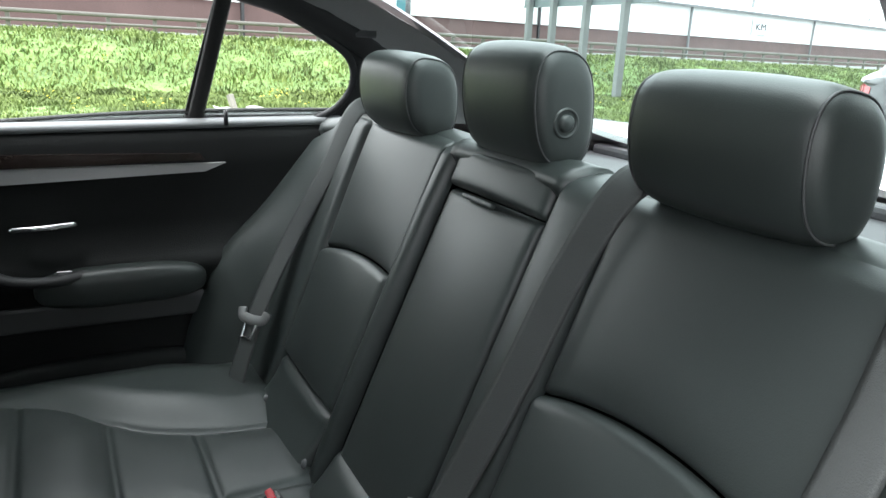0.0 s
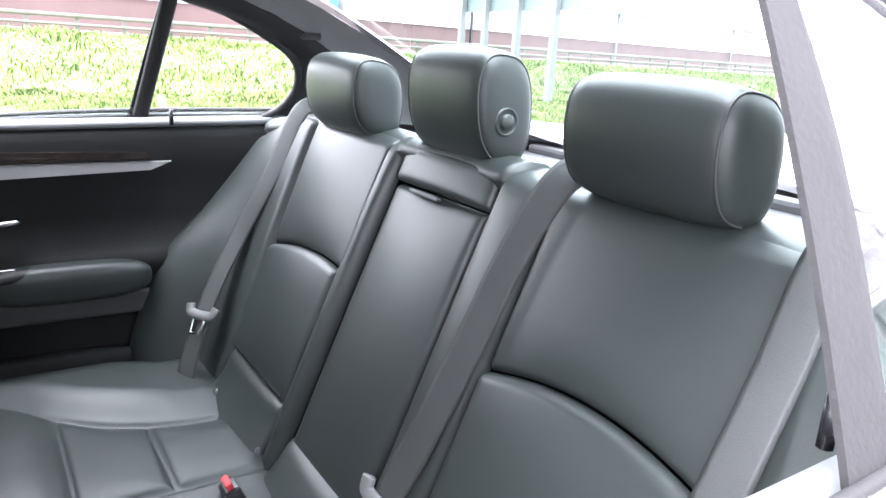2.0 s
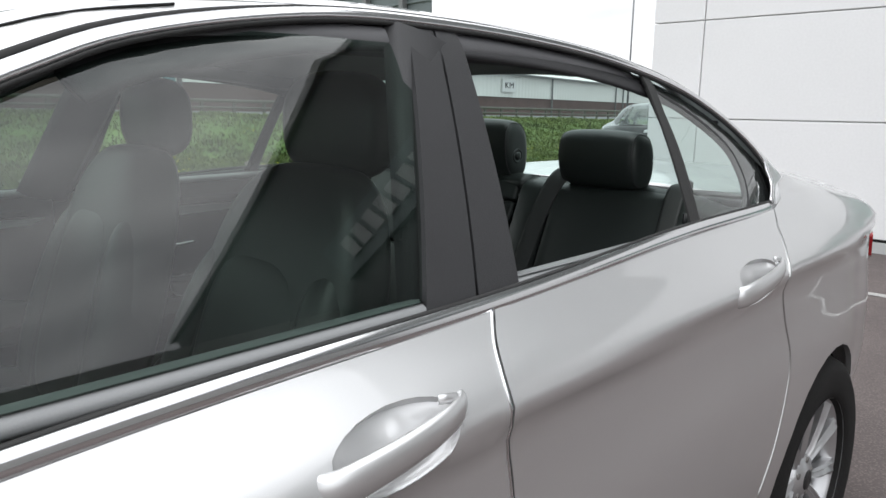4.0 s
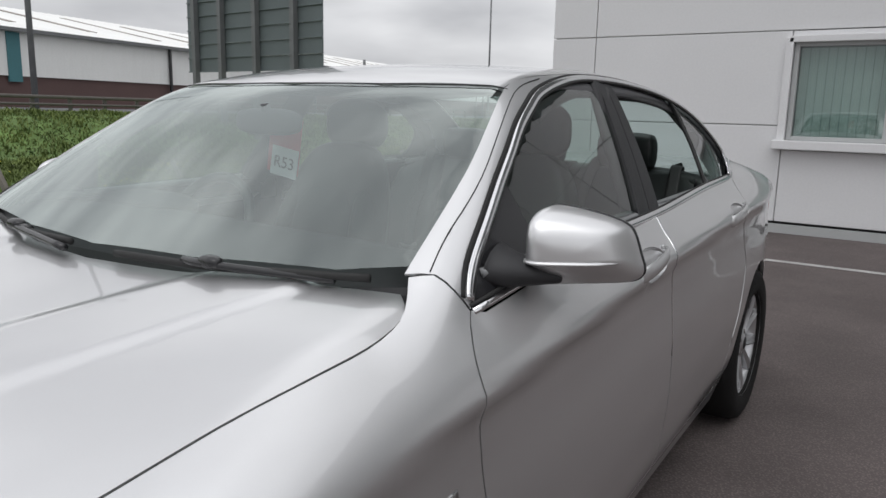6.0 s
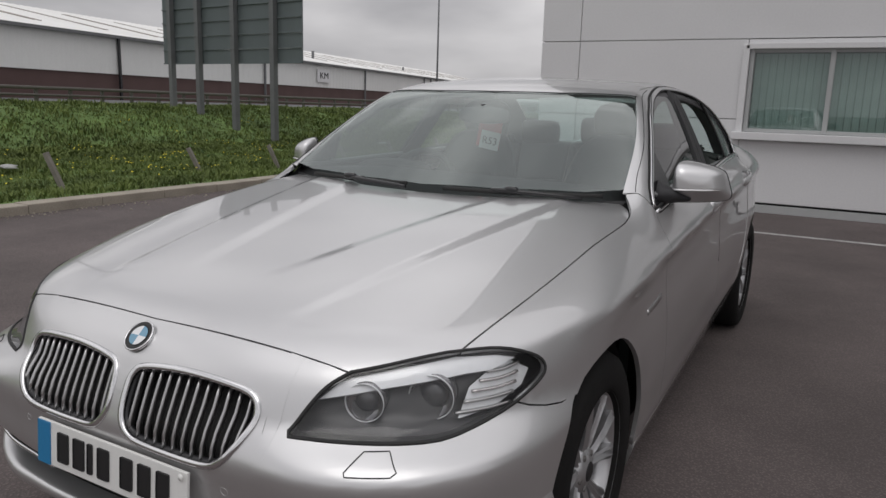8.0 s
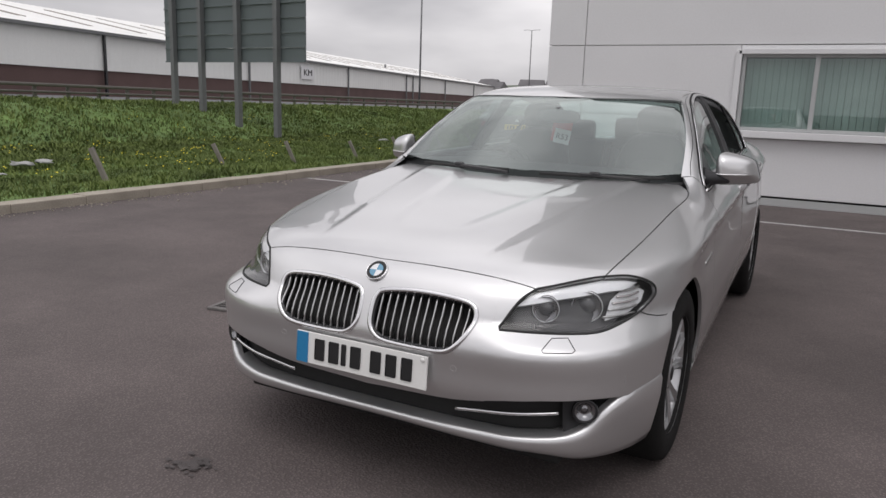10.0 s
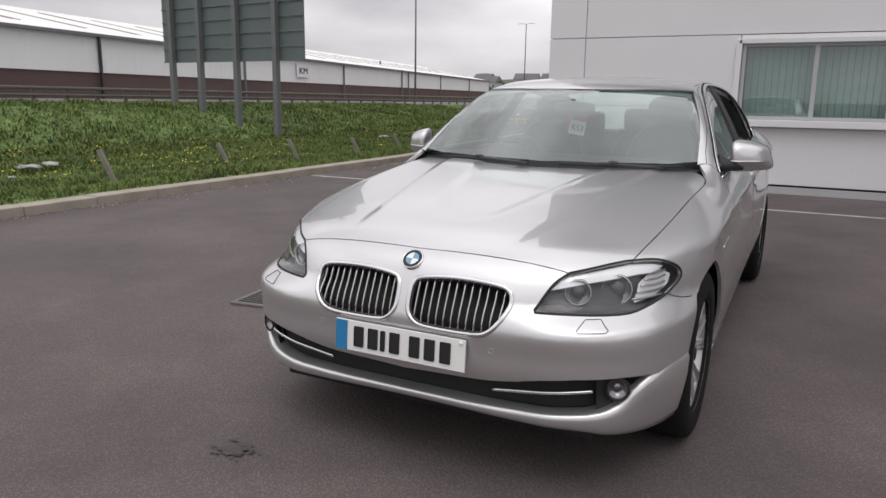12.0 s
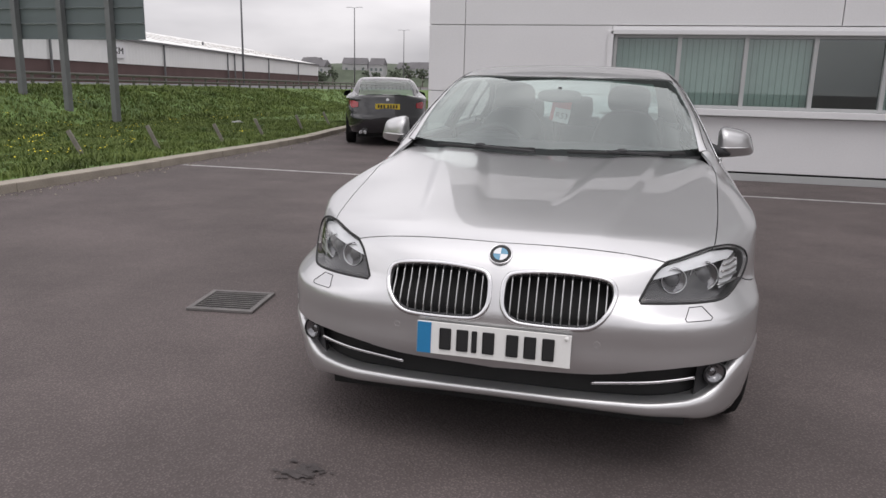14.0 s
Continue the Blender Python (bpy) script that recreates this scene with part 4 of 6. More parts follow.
for f in (1, -1):
    k = seat_on(body, kidney) * (f, 1, 1)
    sn = slope(body, k)
    surround = part("kidney_surround", sweep("kidney_surround", k, chrome, .0085, .006, 8, True, ups=sn), None, car, "chrome kidney grille surround")
    ins = seat_on(offset(body, .018), kidney) * (f, 1, 1)
    part("kidney_lining", sweep("kidney_lining", ins, gloss_black, .012, .010, 6, True, ups=sn), None, surround)
    for i in range(12):
        x = .050 + i * .0282
        zs = [q[2] for q in kidney if abs(q[0] - x) < .022]
        z0, z1 = min(zs), max(zs)
        pts = seat_on(offset(body, .014), [(x, .05, z0 + (z1 - z0) * j / 6) for j in range(7)])
        pts[:, 0] = x
        part("grille_slat", sweep("grille_slat", pts * (f, 1, 1), satin, .0027, .009, 6, ups=np.tile((0, -1.0, 0), (7, 1))), None, surround)
    # lower intake trim, fog lamp, washer cover
    bar = land(offset(body, .016), curve([(.33, .0, .356), (.45, .0, .370), (.58, .0, .386), (.66, .0, .396)], 6), (0, 1, 0)) * (f, 1, 1)
    part("intake_trim_bar", sweep("intake_trim_bar", bar, chrome, .006, .006, 8), None, car)
    hood_f = land(offset(body, .035), [(.665, 0, .30), (.668, 0, .455), (.79, 0, .455), (.80, 0, .42), (.745, 0, .33)], (0, 1, 0)) * (f, 1, 1)
    part("fog_pocket", mesh_of("fog_pocket", np.concatenate([hood_f, hood_f + (0, .03, 0)]), [(0, 1, 2, 3, 4), (9, 8, 7, 6, 5)] + [(i, (i + 1) % 5, 5 + (i + 1) % 5, 5 + i) for i in range(5)], dark_trim), None, car)
    fog = part("fog_lamp", lathe("fog_lamp", [(.0, .012), (.010, .008), (.012, .016), (.024, .010), (.034, -.004), (.036, -.004)], lamp_bowl, 28), None, car, "round clear fog lamp in a dark pocket")
    fog.matrix_basis = pose(f * .728, float(land(offset(body, .022), [(.728, 0, .398)], (0, 1, 0))[0, 1]), .398, 0, 0, 90 + f * 24) @ Matrix.Scale(.9, 4)
    part("fog_body", lathe("fog_body", [(.036, .0), (.043, .004), (.045, .02)], dark_trim, 28), None, fog)
    part("fog_ring", lathe("fog_ring", [(.036, -.006), (.042, -.010), (.046, -.004), (.046, .02)], gloss_black, 28), None, fog)
    trap = land(offset(body, -.0006), dense(np.array([(.615, -.3, .600), (.692, -.3, .600), (.698, -.3, .606), (.664, -.3, .632), (.622, -.3, .632), (.610, -.3, .606)]), .008), (0, 1, 0)) * (f, 1, 1)
    part("washer_cover_seam", sweep("washer_cover_seam", trap, shut, .0013, .0012, 5, True, ups=slope(body, trap)), None, car)
    for px, pz in ((.335, .525), (.76, .50)):
        c = seat_on(body, [(px, .1 if px < .5 else .3, pz)])[0] * (f, 1, 1)
        ring_p = seat_on(body, [(c[0] * f + .010 * math.cos(a) * (.6 if px > .5 else 1), c[1], c[2] + .010 * math.sin(a)) for a in np.linspace(0, 2 * math.pi, 16, endpoint=False)]) * (f, 1, 1)
        part("parking_sensor", sweep("parking_sensor", ring_p, silver, .0008, .0006, 5, True, ups=slope(body, ring_p)), None, car)

# number plate: bars stand for its marks
plate = part("number_plate", box(.52, .008, .111, pose(0, -.010, .482, -4), .002), plate_white, car, "white front number plate with blue band")
part("plate_band", box(.048, .003, .107, pose(-.234, -.0155, .482, -4)), plate_blue, plate)
for x in (-.160, -.101, -.060, -.012, .068, .127, .187):
    part("plate_bar", box(.018 if x in (-.060,) else .040, .002, .074, pose(x, -.0155, .483, -4), .004), ink, plate)
for z in (.452, .463):
    part("band_mark", box(.022, .002, .006, pose(-.234, -.0165, z, -4)), badge_white, plate)
part("plate_screw", lathe("plate_screw", [(0, .003), (.007, .002), (.008, 0)], plate_white, 12, "z"), None, plate).matrix_basis = pose(.245, -.0155, .527, 86)

# round badge
c = seat_on(body, [(0, .08, .778)])
nrm = Vector(slope(body, c)[0])
badge = part("round_badge", lathe("round_badge", [(0, .006), (.026, .006), (.0265, .0065), (.037, .0065), (.039, .004), (.039, 0)], ink, 40, "z"), None, car, "round blue and white badge")
badge.matrix_basis = Matrix.Translation(c[0]) @ nrm.to_track_quat("Z", "X").to_matrix().to_4x4()
part("badge_ring", lathe("badge_ring", [(.036, .006), (.0375, .0085), (.040, .006), (.040, 0)], chrome, 40, "z"), None, badge)
for q, m in ((0, badge_white), (1, badge_blue), (2, badge_white), (3, badge_blue)):
    vs = [(0, 0, .0075)] + [(.025 * math.cos(radians(q * 90 + j * 15)), .025 * math.sin(radians(q * 90 + j * 15)), .0075) for j in range(7)]
    part("badge_quarter", mesh_of("badge_quarter", vs, [tuple(range(8))], m, False), None, badge)

# headlamps
lamp_line = np.concatenate([seat_on(body, np.concatenate([curve([(.462, .083, .646), (.489, .11, .70), (.513, .142, .738), (.543, .176, .763)], 4)[:-1], bonnet_lamp[:-1], curve([tuple(q) for q in lamp_out[::4]], 4)[:-1]])),
                            lamp_low[::-1]])
for f in (False, True):
    s = -1 if f else 1
    lamp = skin_panel("headlamp", lamp_line, (-.45, .88, -.1), offset(body, .05), dark_trim, car, "headlamp with twin ringed projectors and clear cover", gap=.02, lip=0, flip=f, settle=False)
    lamp.data.materials[0] = lamp_grey
    cover = skin_panel("lamp_cover", lamp_line, (-.45, .88, -.1), offset(body, .002), lamp_glass, lamp, gap=.02, lip=0, flip=f, settle=False)
    cover.visible_shadow = False
    edge = land(offset(body, .0005), lamp_line, (-.45, .88, -.1), .3) * (s, 1, 1)
    part("lamp_seal", sweep("lamp_seal", edge, rubber, .0045, .003, 6, True, ups=slope(body, edge)), None, lamp)
    wall_v = np.concatenate([land(offset(body, q), lamp_line, (-.45, .88, -.1), .4) for q in (.004, .05)]) * (s, 1, 1)
    m = len(lamp_line)
    part("lamp_housing", mesh_of("lamp_housing", wall_v, [(i, (i + 1) % m, m + (i + 1) % m, m + i) for i in range(m)], lamp_grey), None, lamp)
    brow = [(.50, .125, .714), (.528, .16, .748), (.548, .18, .757), (.605, .235, .768), (.70, .355, .781), (.765, .43, .777), (.80, .468, .766), (.775, .40, .752), (.735, .345, .751), (.62, .207, .738)]
    skin_panel("brow_light", brow, (-.45, .88, -.1), offset(body, .016), white_lens, lamp, "white light bar along the top", gap=.02, lip=.02, flip=f)
    for (px, py, pz), r in (((.568, .200, .699), .042), ((.672, .300, .700), .049)):
        o = lathe("projector", [(0, .004), (r * .35, .004), (r * .62, .004), (r * .66, .004), (r * .72, .004), (r * .94, -.012), (r * 1.04, -.010), (r * 1.06, .03)], lamp_bowl, 32)
        pr = part("projector", o, None, lamp)
        pr.matrix_basis = pose(s * px, py + .004, pz, 0, 0, 90 + s * 18)
        part("light_ring", lathe("light_ring", [(r * .985, -.016), (r * 1.005, -.018), (r * 1.03, -.016), (r * 1.0, -.010)], white_lens, 32), None, pr)
        part("projector_lens", lathe("projector_lens", [(0, -.012), (r * .3, -.0105), (r * .5, -.006), (r * .62, -.0), (r * .64, .005)], lens_glass, 28), None, pr)
    skin_panel("indicator_reflector", [(.735, .31, .660), (.79, .39, .668), (.825, .47, .70), (.832, .50, .735), (.80, .465, .762), (.768, .41, .752), (.745, .35, .72)], (-.45, .88, -.1), offset(body, .030), white_lens, lamp, gap=.02, lip=0, flip=f)
    for i in range(5):
        z = .668 + i * .021
        ref = seat_on(offset(body, .024), curve([(.725 + i * .012, .31 + i * .02, z), (.775 + i * .006, .38 + i * .012, z), (.808, .43 + i * .012, z + .003)], 4)) * (s, 1, 1)
        part("reflector_rib", sweep("reflector_rib", ref, amber_lens if i in (2, 3) else satin, .005, .004, 6), None, lamp)

# doors
belt_line = lambda y0, y1, n: [(float(belt_x(y)) + .004, y, float(belt_z(y)) - .012) for y in np.linspace(y0, y1, n)]
mid_line = curve([(.822, 2.550, 1.025), (.862, 2.515, .99), (.905, 2.493, .935), (.905, 2.515, .80), (.91, 2.522, .6), (.90, 2.522, .38), (.88, 2.522, .27)], 5)
back_line = curve([(.795, 3.56, 1.062), (.86, 3.45, 1.01), (.905, 3.385, .965), (.905, 3.41, .88), (.91, 3.455, .782), (.917, 3.448, .70), (.918, 3.412, .595), (.914, 3.362, .494), (.90, 3.315, .40), (.885, 3.27, .27)], 4)
front_door = np.concatenate([door_front + (0, .0018, 0), (mid_line - (0, .003, 0))[::-1], belt_line(2.53, 1.58, 14)])
rear_door = np.concatenate([mid_line + (0, .003, 0), (back_line - (0, .003, 0))[::-1], belt_line(3.53, 2.58, 14)])
def dish_hole(y, z):
    return [(.9, y + .088 * math.cos(a), z + .050 * math.sin(a) + .07 * .088 * math.cos(a)) for a in np.linspace(0, 2 * math.pi, 24, endpoint=False)]


fdoors = pair("front_door", front_door, SIDE, hull, silver, "silver front door", gap=.026, holes=[dish_hole(2.322, .948)])
rdoors = pair("rear_door", rear_door, SIDE, hull, silver, "silver rear door with its window lowered", gap=.026, holes=[dish_hole(3.25, .978)])
tagged(rdoors[1], "silver rear door with its window closed")
sill_line = [(.88, 1.245, .264), (.88, 2.3, .264), (.885, 3.42, .264), (.86, 3.43, .18), (.86, 2.3, .175), (.86, 1.24, .18)]
pair("sill", sill_line, SIDE, body, silver, gap=.03)
tagged(skin_panel("seam_backing", [(.9, .7, .75), (.9, 1.2, .78), (.9, 1.3, .86), (.9, 1.5, .91), (.85, 4.3, .97), (.9, 4.3, .75), (.9, 3.8, .74), (.9, 3.35, .6), (.9, 3.3, .2), (.9, 1.3, .2), (.9, 1.25, .6), (.9, 1.1, .73)], (-1, 0, 0), offset(body, .045), shut, car, gap=.06, lip=0, settle=False))
skin_panel("seam_backing", [(.9, .7, .75), (.9, 1.2, .78), (.9, 1.3, .86), (.9, 1.5, .91), (.85, 4.3, .97), (.9, 4.3, .75), (.9, 3.8, .74), (.9, 3.35, .6), (.9, 3.3, .2), (.9, 1.3, .2), (.9, 1.25, .6), (.9, 1.1, .73)], (-1, 0, 0), offset(body, .045), shut, car, gap=.06, lip=0, settle=False, flip=True)
skin_panel("engine_cover_backing", both_ways([(0, .12, .7), (.5, .16, .7), (.70, .34, .7), (.765, .6, .8), (.80, 1.2, .9), (.79, 1.6, .9), (0, 1.5, .9)]), TOP, offset(body, .018), shut, car, gap=.06, lip=0, settle=False)

quarter = np.concatenate([back_line + (0, .003, 0), [(.885, 3.42, .27)], arc(3.8, .372, 190, -9), [(.84, 4.3, .28), (.78, 4.60, .28), (.78, 4.60, .80), (.72, 4.58, 1.02), (.66, 4.48, 1.09), (.645, 4.13, 1.11), (.665, 4.0, 1.14), (.71, 3.85, 1.145), (.755, 3.70, 1.12), (.785, 3.64, 1.085)]])
pair("rear_wing", quarter, (-.8, -.05, -.5), hull, silver, gap=.026)
skin_panel("rear_bumper", both_ways([(0, 4.9, .28), (.5, 4.8, .28), (.78, 4.60, .28), (.78, 4.60, .80), (.72, 4.58, 1.02), (.60, 4.66, 1.06), (0, 4.76, 1.07)]), (0, -1, 0), body, silver, car, gap=.04, settle=False)
skin_panel("boot_lid", both_ways([(0, 4.23, 1.04), (.40, 4.18, 1.04), (.655, 4.10, 1.06), (.655, 4.5, 1.09), (.60, 4.68, 1.06), (0, 4.76, 1.07)]), TOP, body, silver, car, gap=.04)
for f in (False, True):
    skin_panel("tail_lamp", [(.83, 4.36, .93), (.77, 4.55, .95), (.66, 4.72, .93), (.66, 4.74, .83), (.78, 4.58, .80), (.83, 4.40, .86)], (-.6, -.8, 0), offset(body, -.012), red_lens, car, "red tail lamp", gap=.02, flip=f)

# cabin: roof, pillars, glass
skin_panel("roof", both_ways([(0, 1.955, 1.38), (.30, 1.98, 1.38), (.586, 2.066, 1.366), (.572, 2.2, 1.40), (.573, 2.4, 1.42), (.569, 2.8, 1.43), (.555, 3.15, 1.41), (.535, 3.37, 1.37), (.3, 3.41, 1.39), (0, 3.43, 1.4)]), TOP, cabin, silver, car, "silver roof", gap=.035, lip=.005)
dlo_top = curve([(.792, 3.60, 1.075), (.765, 3.655, 1.115), (.735, 3.65, 1.165), (.70, 3.55, 1.245), (.66, 3.36, 1.325), (.632, 3.12, 1.378), (.614, 2.9, 1.402), (.604, 2.7, 1.412), (.604, 2.5, 1.412), (.618, 2.34, 1.392), (.64, 2.18, 1.357), (.664, 2.08, 1.319), (.69, 1.985, 1.276), (.72, 1.89, 1.219), (.748, 1.80, 1.166), (.776, 1.71, 1.107), (.806, 1.605, 1.034), (.826, 1.562, .985)], 4)
frame_side = np.concatenate([[(.725, 1.494, 1.03)], curve([(.725, 1.494, 1.03), (.680, 1.760, 1.186), (.592, 2.060, 1.366), (.575, 2.2, 1.40)], 4)[1:], [(.576, 2.4, 1.42), (.572, 2.8, 1.43), (.559, 3.15, 1.41), (.54, 3.37, 1.37)],
                             curve([(.54, 3.37, 1.37), (.575, 3.6, 1.29), (.61, 3.85, 1.18), (.63, 4.10, 1.06)], 4)[1:], [(.72, 4.0, 1.08), (.77, 3.75, 1.07)], dlo_top, [(.829, 1.548, .978), (.808, 1.530, 1.012), (.78, 1.512, 1.05)]])
pair("side_frame", frame_side, (-.8, 0, -.6), cabin, silver, gap=.03, lip=.005)
for s in (1, -1):
    def strip(name, pts, w, t, mat, field=cabin, d=0, closed=False, parent=car, taper=None):
        q = seat_on(offset(field, d), np.array(pts)) * (s, 1, 1)
        return part(name, sweep(name, q, mat, w, t, 8, closed, ups=slope(field, q), taper=taper), None, parent)
    on_skin = seat_on(cabin, dlo_top)
    along = np.gradient(on_skin, axis=0)
    outward = np.cross(slope(cabin, on_skin), along)
    outward /= np.linalg.norm(outward, axis=1, keepdims=True)
    outward *= np.where((outward[:, 2] + .3 * (on_skin[:, 1] > 3.5)) < 0, -1, 1)[:, None]
    strip("chrome_window_trim", dlo_top + outward * .012, .011, .0045, chrome, d=-.002)
    strip("window_seal", dlo_top - outward * .001, .0032, .004, rubber, d=.002)
    strip("door_frame_gap", (dlo_top + outward * .028)[6:], .0052, .0022, shut, d=-.0008)
    belt = np.array([(float(belt_x(y)) - .002, y, float(belt_z(y)) - .003) for y in np.linspace(1.550, 3.605, 40)])
    strip("chrome_belt_trim", belt + (0, 0, .003), .0125, .006, chrome, d=-.004, taper=np.interp(np.arange(40), (0, 8, 38, 39), (.55, 1, 1, .4)))
    strip("belt_rubber", belt + (-.004, 0, .014), .004, .005, rubber, d=.0)
    strip("roof_ditch_trim", curve([(.757, 1.522, 1.030), (.736, 1.60, 1.075), (.703, 1.765, 1.168), (.616, 2.065, 1.358), (.59, 2.25, 1.405)], 6), .0013, .002, shut)
    # pillars between the panes
    def slab(name, pts, mat, d=.008, parent=car, **kw):
        return skin_panel(name, pts, (-1, 0, -.2), offset(cabin, d), mat, parent, gap=.03, flip=s < 0, **kw)
    slab("pillar_cover", [(.812, 2.445, 1.045), (.605, 2.60, 1.405), (.604, 2.655, 1.41), (.812, 2.535, 1.045)], dark_trim, .004)
    slab("pillar_cover", [(.812, 2.54, 1.045), (.604, 2.66, 1.41), (.605, 2.705, 1.41), (.812, 2.625, 1.05)], dark_trim, .004)
    slab("window_divider", [(.812, 3.150, 1.068), (.645, 3.210, 1.371), (.648, 3.238, 1.366), (.812, 3.182, 1.068)], rubber, .002, lip=.004)
    slab("mirror_triangle", [(.826, 1.575, .985), (.806, 1.61, 1.034), (.776, 1.712, 1.106), (.746, 1.806, 1.168), (.742, 1.82, 1.176), (.82, 1.855, 1.01), (.828, 1.70, .995)], gloss_black, .004)
    pane = slab("front_window", [(.82, 1.845, 1.008), (.815, 2.45, 1.04), (.602, 2.61, 1.41), (.604, 2.5, 1.412), (.618, 2.34, 1.39), (.64, 2.18, 1.355), (.664, 2.08, 1.317), (.69, 1.985, 1.274), (.72, 1.89, 1.217), (.742, 1.81, 1.176)], front_glass, .014, fdoors[0 if s > 0 else 1], lip=0)
    q = slab("quarter_window", [(.81, 3.178, 1.066), (.648, 3.232, 1.366), (.66, 3.36, 1.325), (.70, 3.545, 1.245), (.735, 3.645, 1.165), (.765, 3.65, 1.115), (.79, 3.595, 1.075)], side_glass, .014, rdoors[0 if s > 0 else 1], lip=0)
    q.visible_shadow = False
    if s < 0:
        g = slab("rear_window", [(.815, 2.62, 1.045), (.604, 2.70, 1.412), (.614, 2.9, 1.402), (.632, 3.12, 1.378), (.645, 3.214, 1.370), (.812, 3.154, 1.066)], side_glass, .014, rdoors[1], lip=0)
        g.visible_shadow = False
    # door handle in its dish
    for y, z, door in ((2.322, .948, fdoors), (3.25, .978, rdoors)):
        d = door[0 if s > 0 else 1]
        c = seat_on(body, [(.9, y, z)])[0]
        ring_n = 24
        bowl = []
        for q in range(7):
            w = math.cos(q * math.pi / 12)
            for a in np.linspace(0, 2 * math.pi, ring_n, endpoint=False):
                yy, zz = y + .090 * w * math.cos(a), z + .052 * w * math.sin(a) + .07 * .09 * w * math.cos(a)
                bowl.append((yy, zz, .024 * math.sin(q * math.pi / 12)))
        bowl = np.array(bowl)
        bp = land(body, np.stack([np.full(len(bowl), .9), bowl[:, 0], bowl[:, 1]], 1), (-1, 0, 0), .3) - np.stack([bowl[:, 2] + .0005, 0 * bowl[:, 0], 0 * bowl[:, 0]], 1)
        bf = [(u * ring_n + v, u * ring_n + (v + 1) % ring_n, (u + 1) * ring_n + (v + 1) % ring_n, (u + 1) * ring_n + v) for u in range(6) for v in range(ring_n)]
        part("handle_dish", mesh_of("handle_dish", bp * (s, 1, 1), bf + [tuple(range(6 * ring_n, 7 * ring_n))], silver), None, d)
        grip = curve([(c[0] - .010, y - .108, z - .024), (c[0] + .008, y - .090, z - .020), (c[0] + .018, y - .03, z - .008), (c[0] + .018, y + .035, z + .004), (c[0] + .008, y + .080, z + .012), (c[0] - .010, y + .100, z + .015)], 6) * (s, 1, 1)
        part("door_handle", sweep("door_handle", grip, silver, .009, .019, 14, taper=np.interp(np.linspace(0, 1, len(grip)), (0, .08, .3, .7, .92, 1), (.5, 1.05, 1.1, .92, .8, .4))), None, d, "silver door handle")
        lock = curve([(c[0] + .002, y + .052, z + .030), (c[0] + .006, y + .060, z + .030), (c[0] + .004, y + .078, z + .026)], 4) * (s, 1, 1)
        part("lock_cover", sweep("lock_cover", lock, silver, .004, .006, 8), None, d)
    # folded edge along the shut line, its highlight laid on as a bright strip
    fold = seat_on(hull, mid_line[:20] - (0, .0035, 0)) * (s, 1, 1)
    part("door_edge_strip", sweep("door_edge_strip", fold, chrome, .0024, .0022, 6), None, fdoors[0 if s > 0 else 1], "folded door edge, highlight added as a bright strip")
    fold = seat_on(hull, back_line[2:30] - (0, .0035, 0)) * (s, 1, 1)
    part("door_edge_strip", sweep("door_edge_strip", fold, satin, .0018, .0016, 6), None, rdoors[0 if s > 0 else 1], "folded door edge, highlight added as a bright strip")
    # side repeater
    rep = seat_on(offset(body, -.001), curve([(.90, 1.235, .700), (.90, 1.30, .704), (.90, 1.40, .716)], 5)) * (s, 1, 1)
    part("side_repeater", sweep("side_repeater", rep, satin, .012, .003, 8, ups=slope(body, rep), taper=np.linspace(.8, 1.1, len(rep))), None, car, "clear chrome-edged side repeater")

    # door mirror: a domed housing in front of a framed glass
    cx, cz = .929, 1.057
    rim_line = curve([(-.088, 0, .0), (-.087, 0, .055), (-.073, 0, .080), (-.04, 0, .082), (.02, 0, .069), (.061, 0, .053), (.077, 0, .034), (.090, 0, -.006), (.098, 0, -.034), (.091, 0, -.052), (.066, 0, -.061), (0, 0, -.068), (-.06, 0, -.072), (-.084, 0, -.063), (-.088, 0, -.035)], 4, True)[::-1]
    rim_x, rim_z = rim_line[:, 0], rim_line[:, 2]
    rows_m = []
    for q in np.cos(np.linspace(0, math.pi / 2, 16)):
        x, z = rim_x * q, rim_z * q - .012 * (1 - q)
        deep = (.098 - .30 * x) * (1 - q ** 3.2) ** .5
        y = .42 * x - deep + 1.05 * np.maximum(-.014 - z, 0) * (1 - q ** 5)
        rows_m.append(np.stack([x - .10 * deep, y, z], 1))
    mv = np.concatenate(rows_m)
    k = len(rim_x)
    mf = [(u * k + v, u * k + (v + 1) % k, (u + 1) * k + (v + 1) % k, (u + 1) * k + v) for u in range(len(rows_m) - 1) for v in range(k)]
    mir = part("door_mirror", mesh_of("door_mirror", mv * (s, 1, 1), mf if s > 0 else [f[::-1] for f in mf], silver), None, car, "silver door mirror on a black foot")
    mir.location = (s * cx, 1.819, cz)
    rx = np.linspace(-.108, .072, 30)
    rq = np.minimum((np.abs(rx / .088) ** 3.7 + np.abs(.016 / .074) ** 3.7) ** (1 / 3.7), 1)
    rd = (.098 - .30 * rx) * np.maximum(1 - rq ** 3.2, .02) ** .5
    rd = np.where(rx < -.07, np.interp(rx, (-.108, -.07), (.045, rd[np.argmin(np.abs(rx + .07))])), rd)
    ridge_line = np.stack([rx - .10 * rd, .42 * rx - rd + .003, np.full(30, -.017)], 1)
    part("mirror_ridge", sweep("mirror_ridge", ridge_line * (s, 1, 1), silver, .009, .0045, 10, taper=np.interp(np.arange(30), (0, 5, 25, 29), (.5, 1, 1, .4))), None, mir)
    rim = np.stack([rim_x, .42 * rim_x + .004, rim_z], 1)
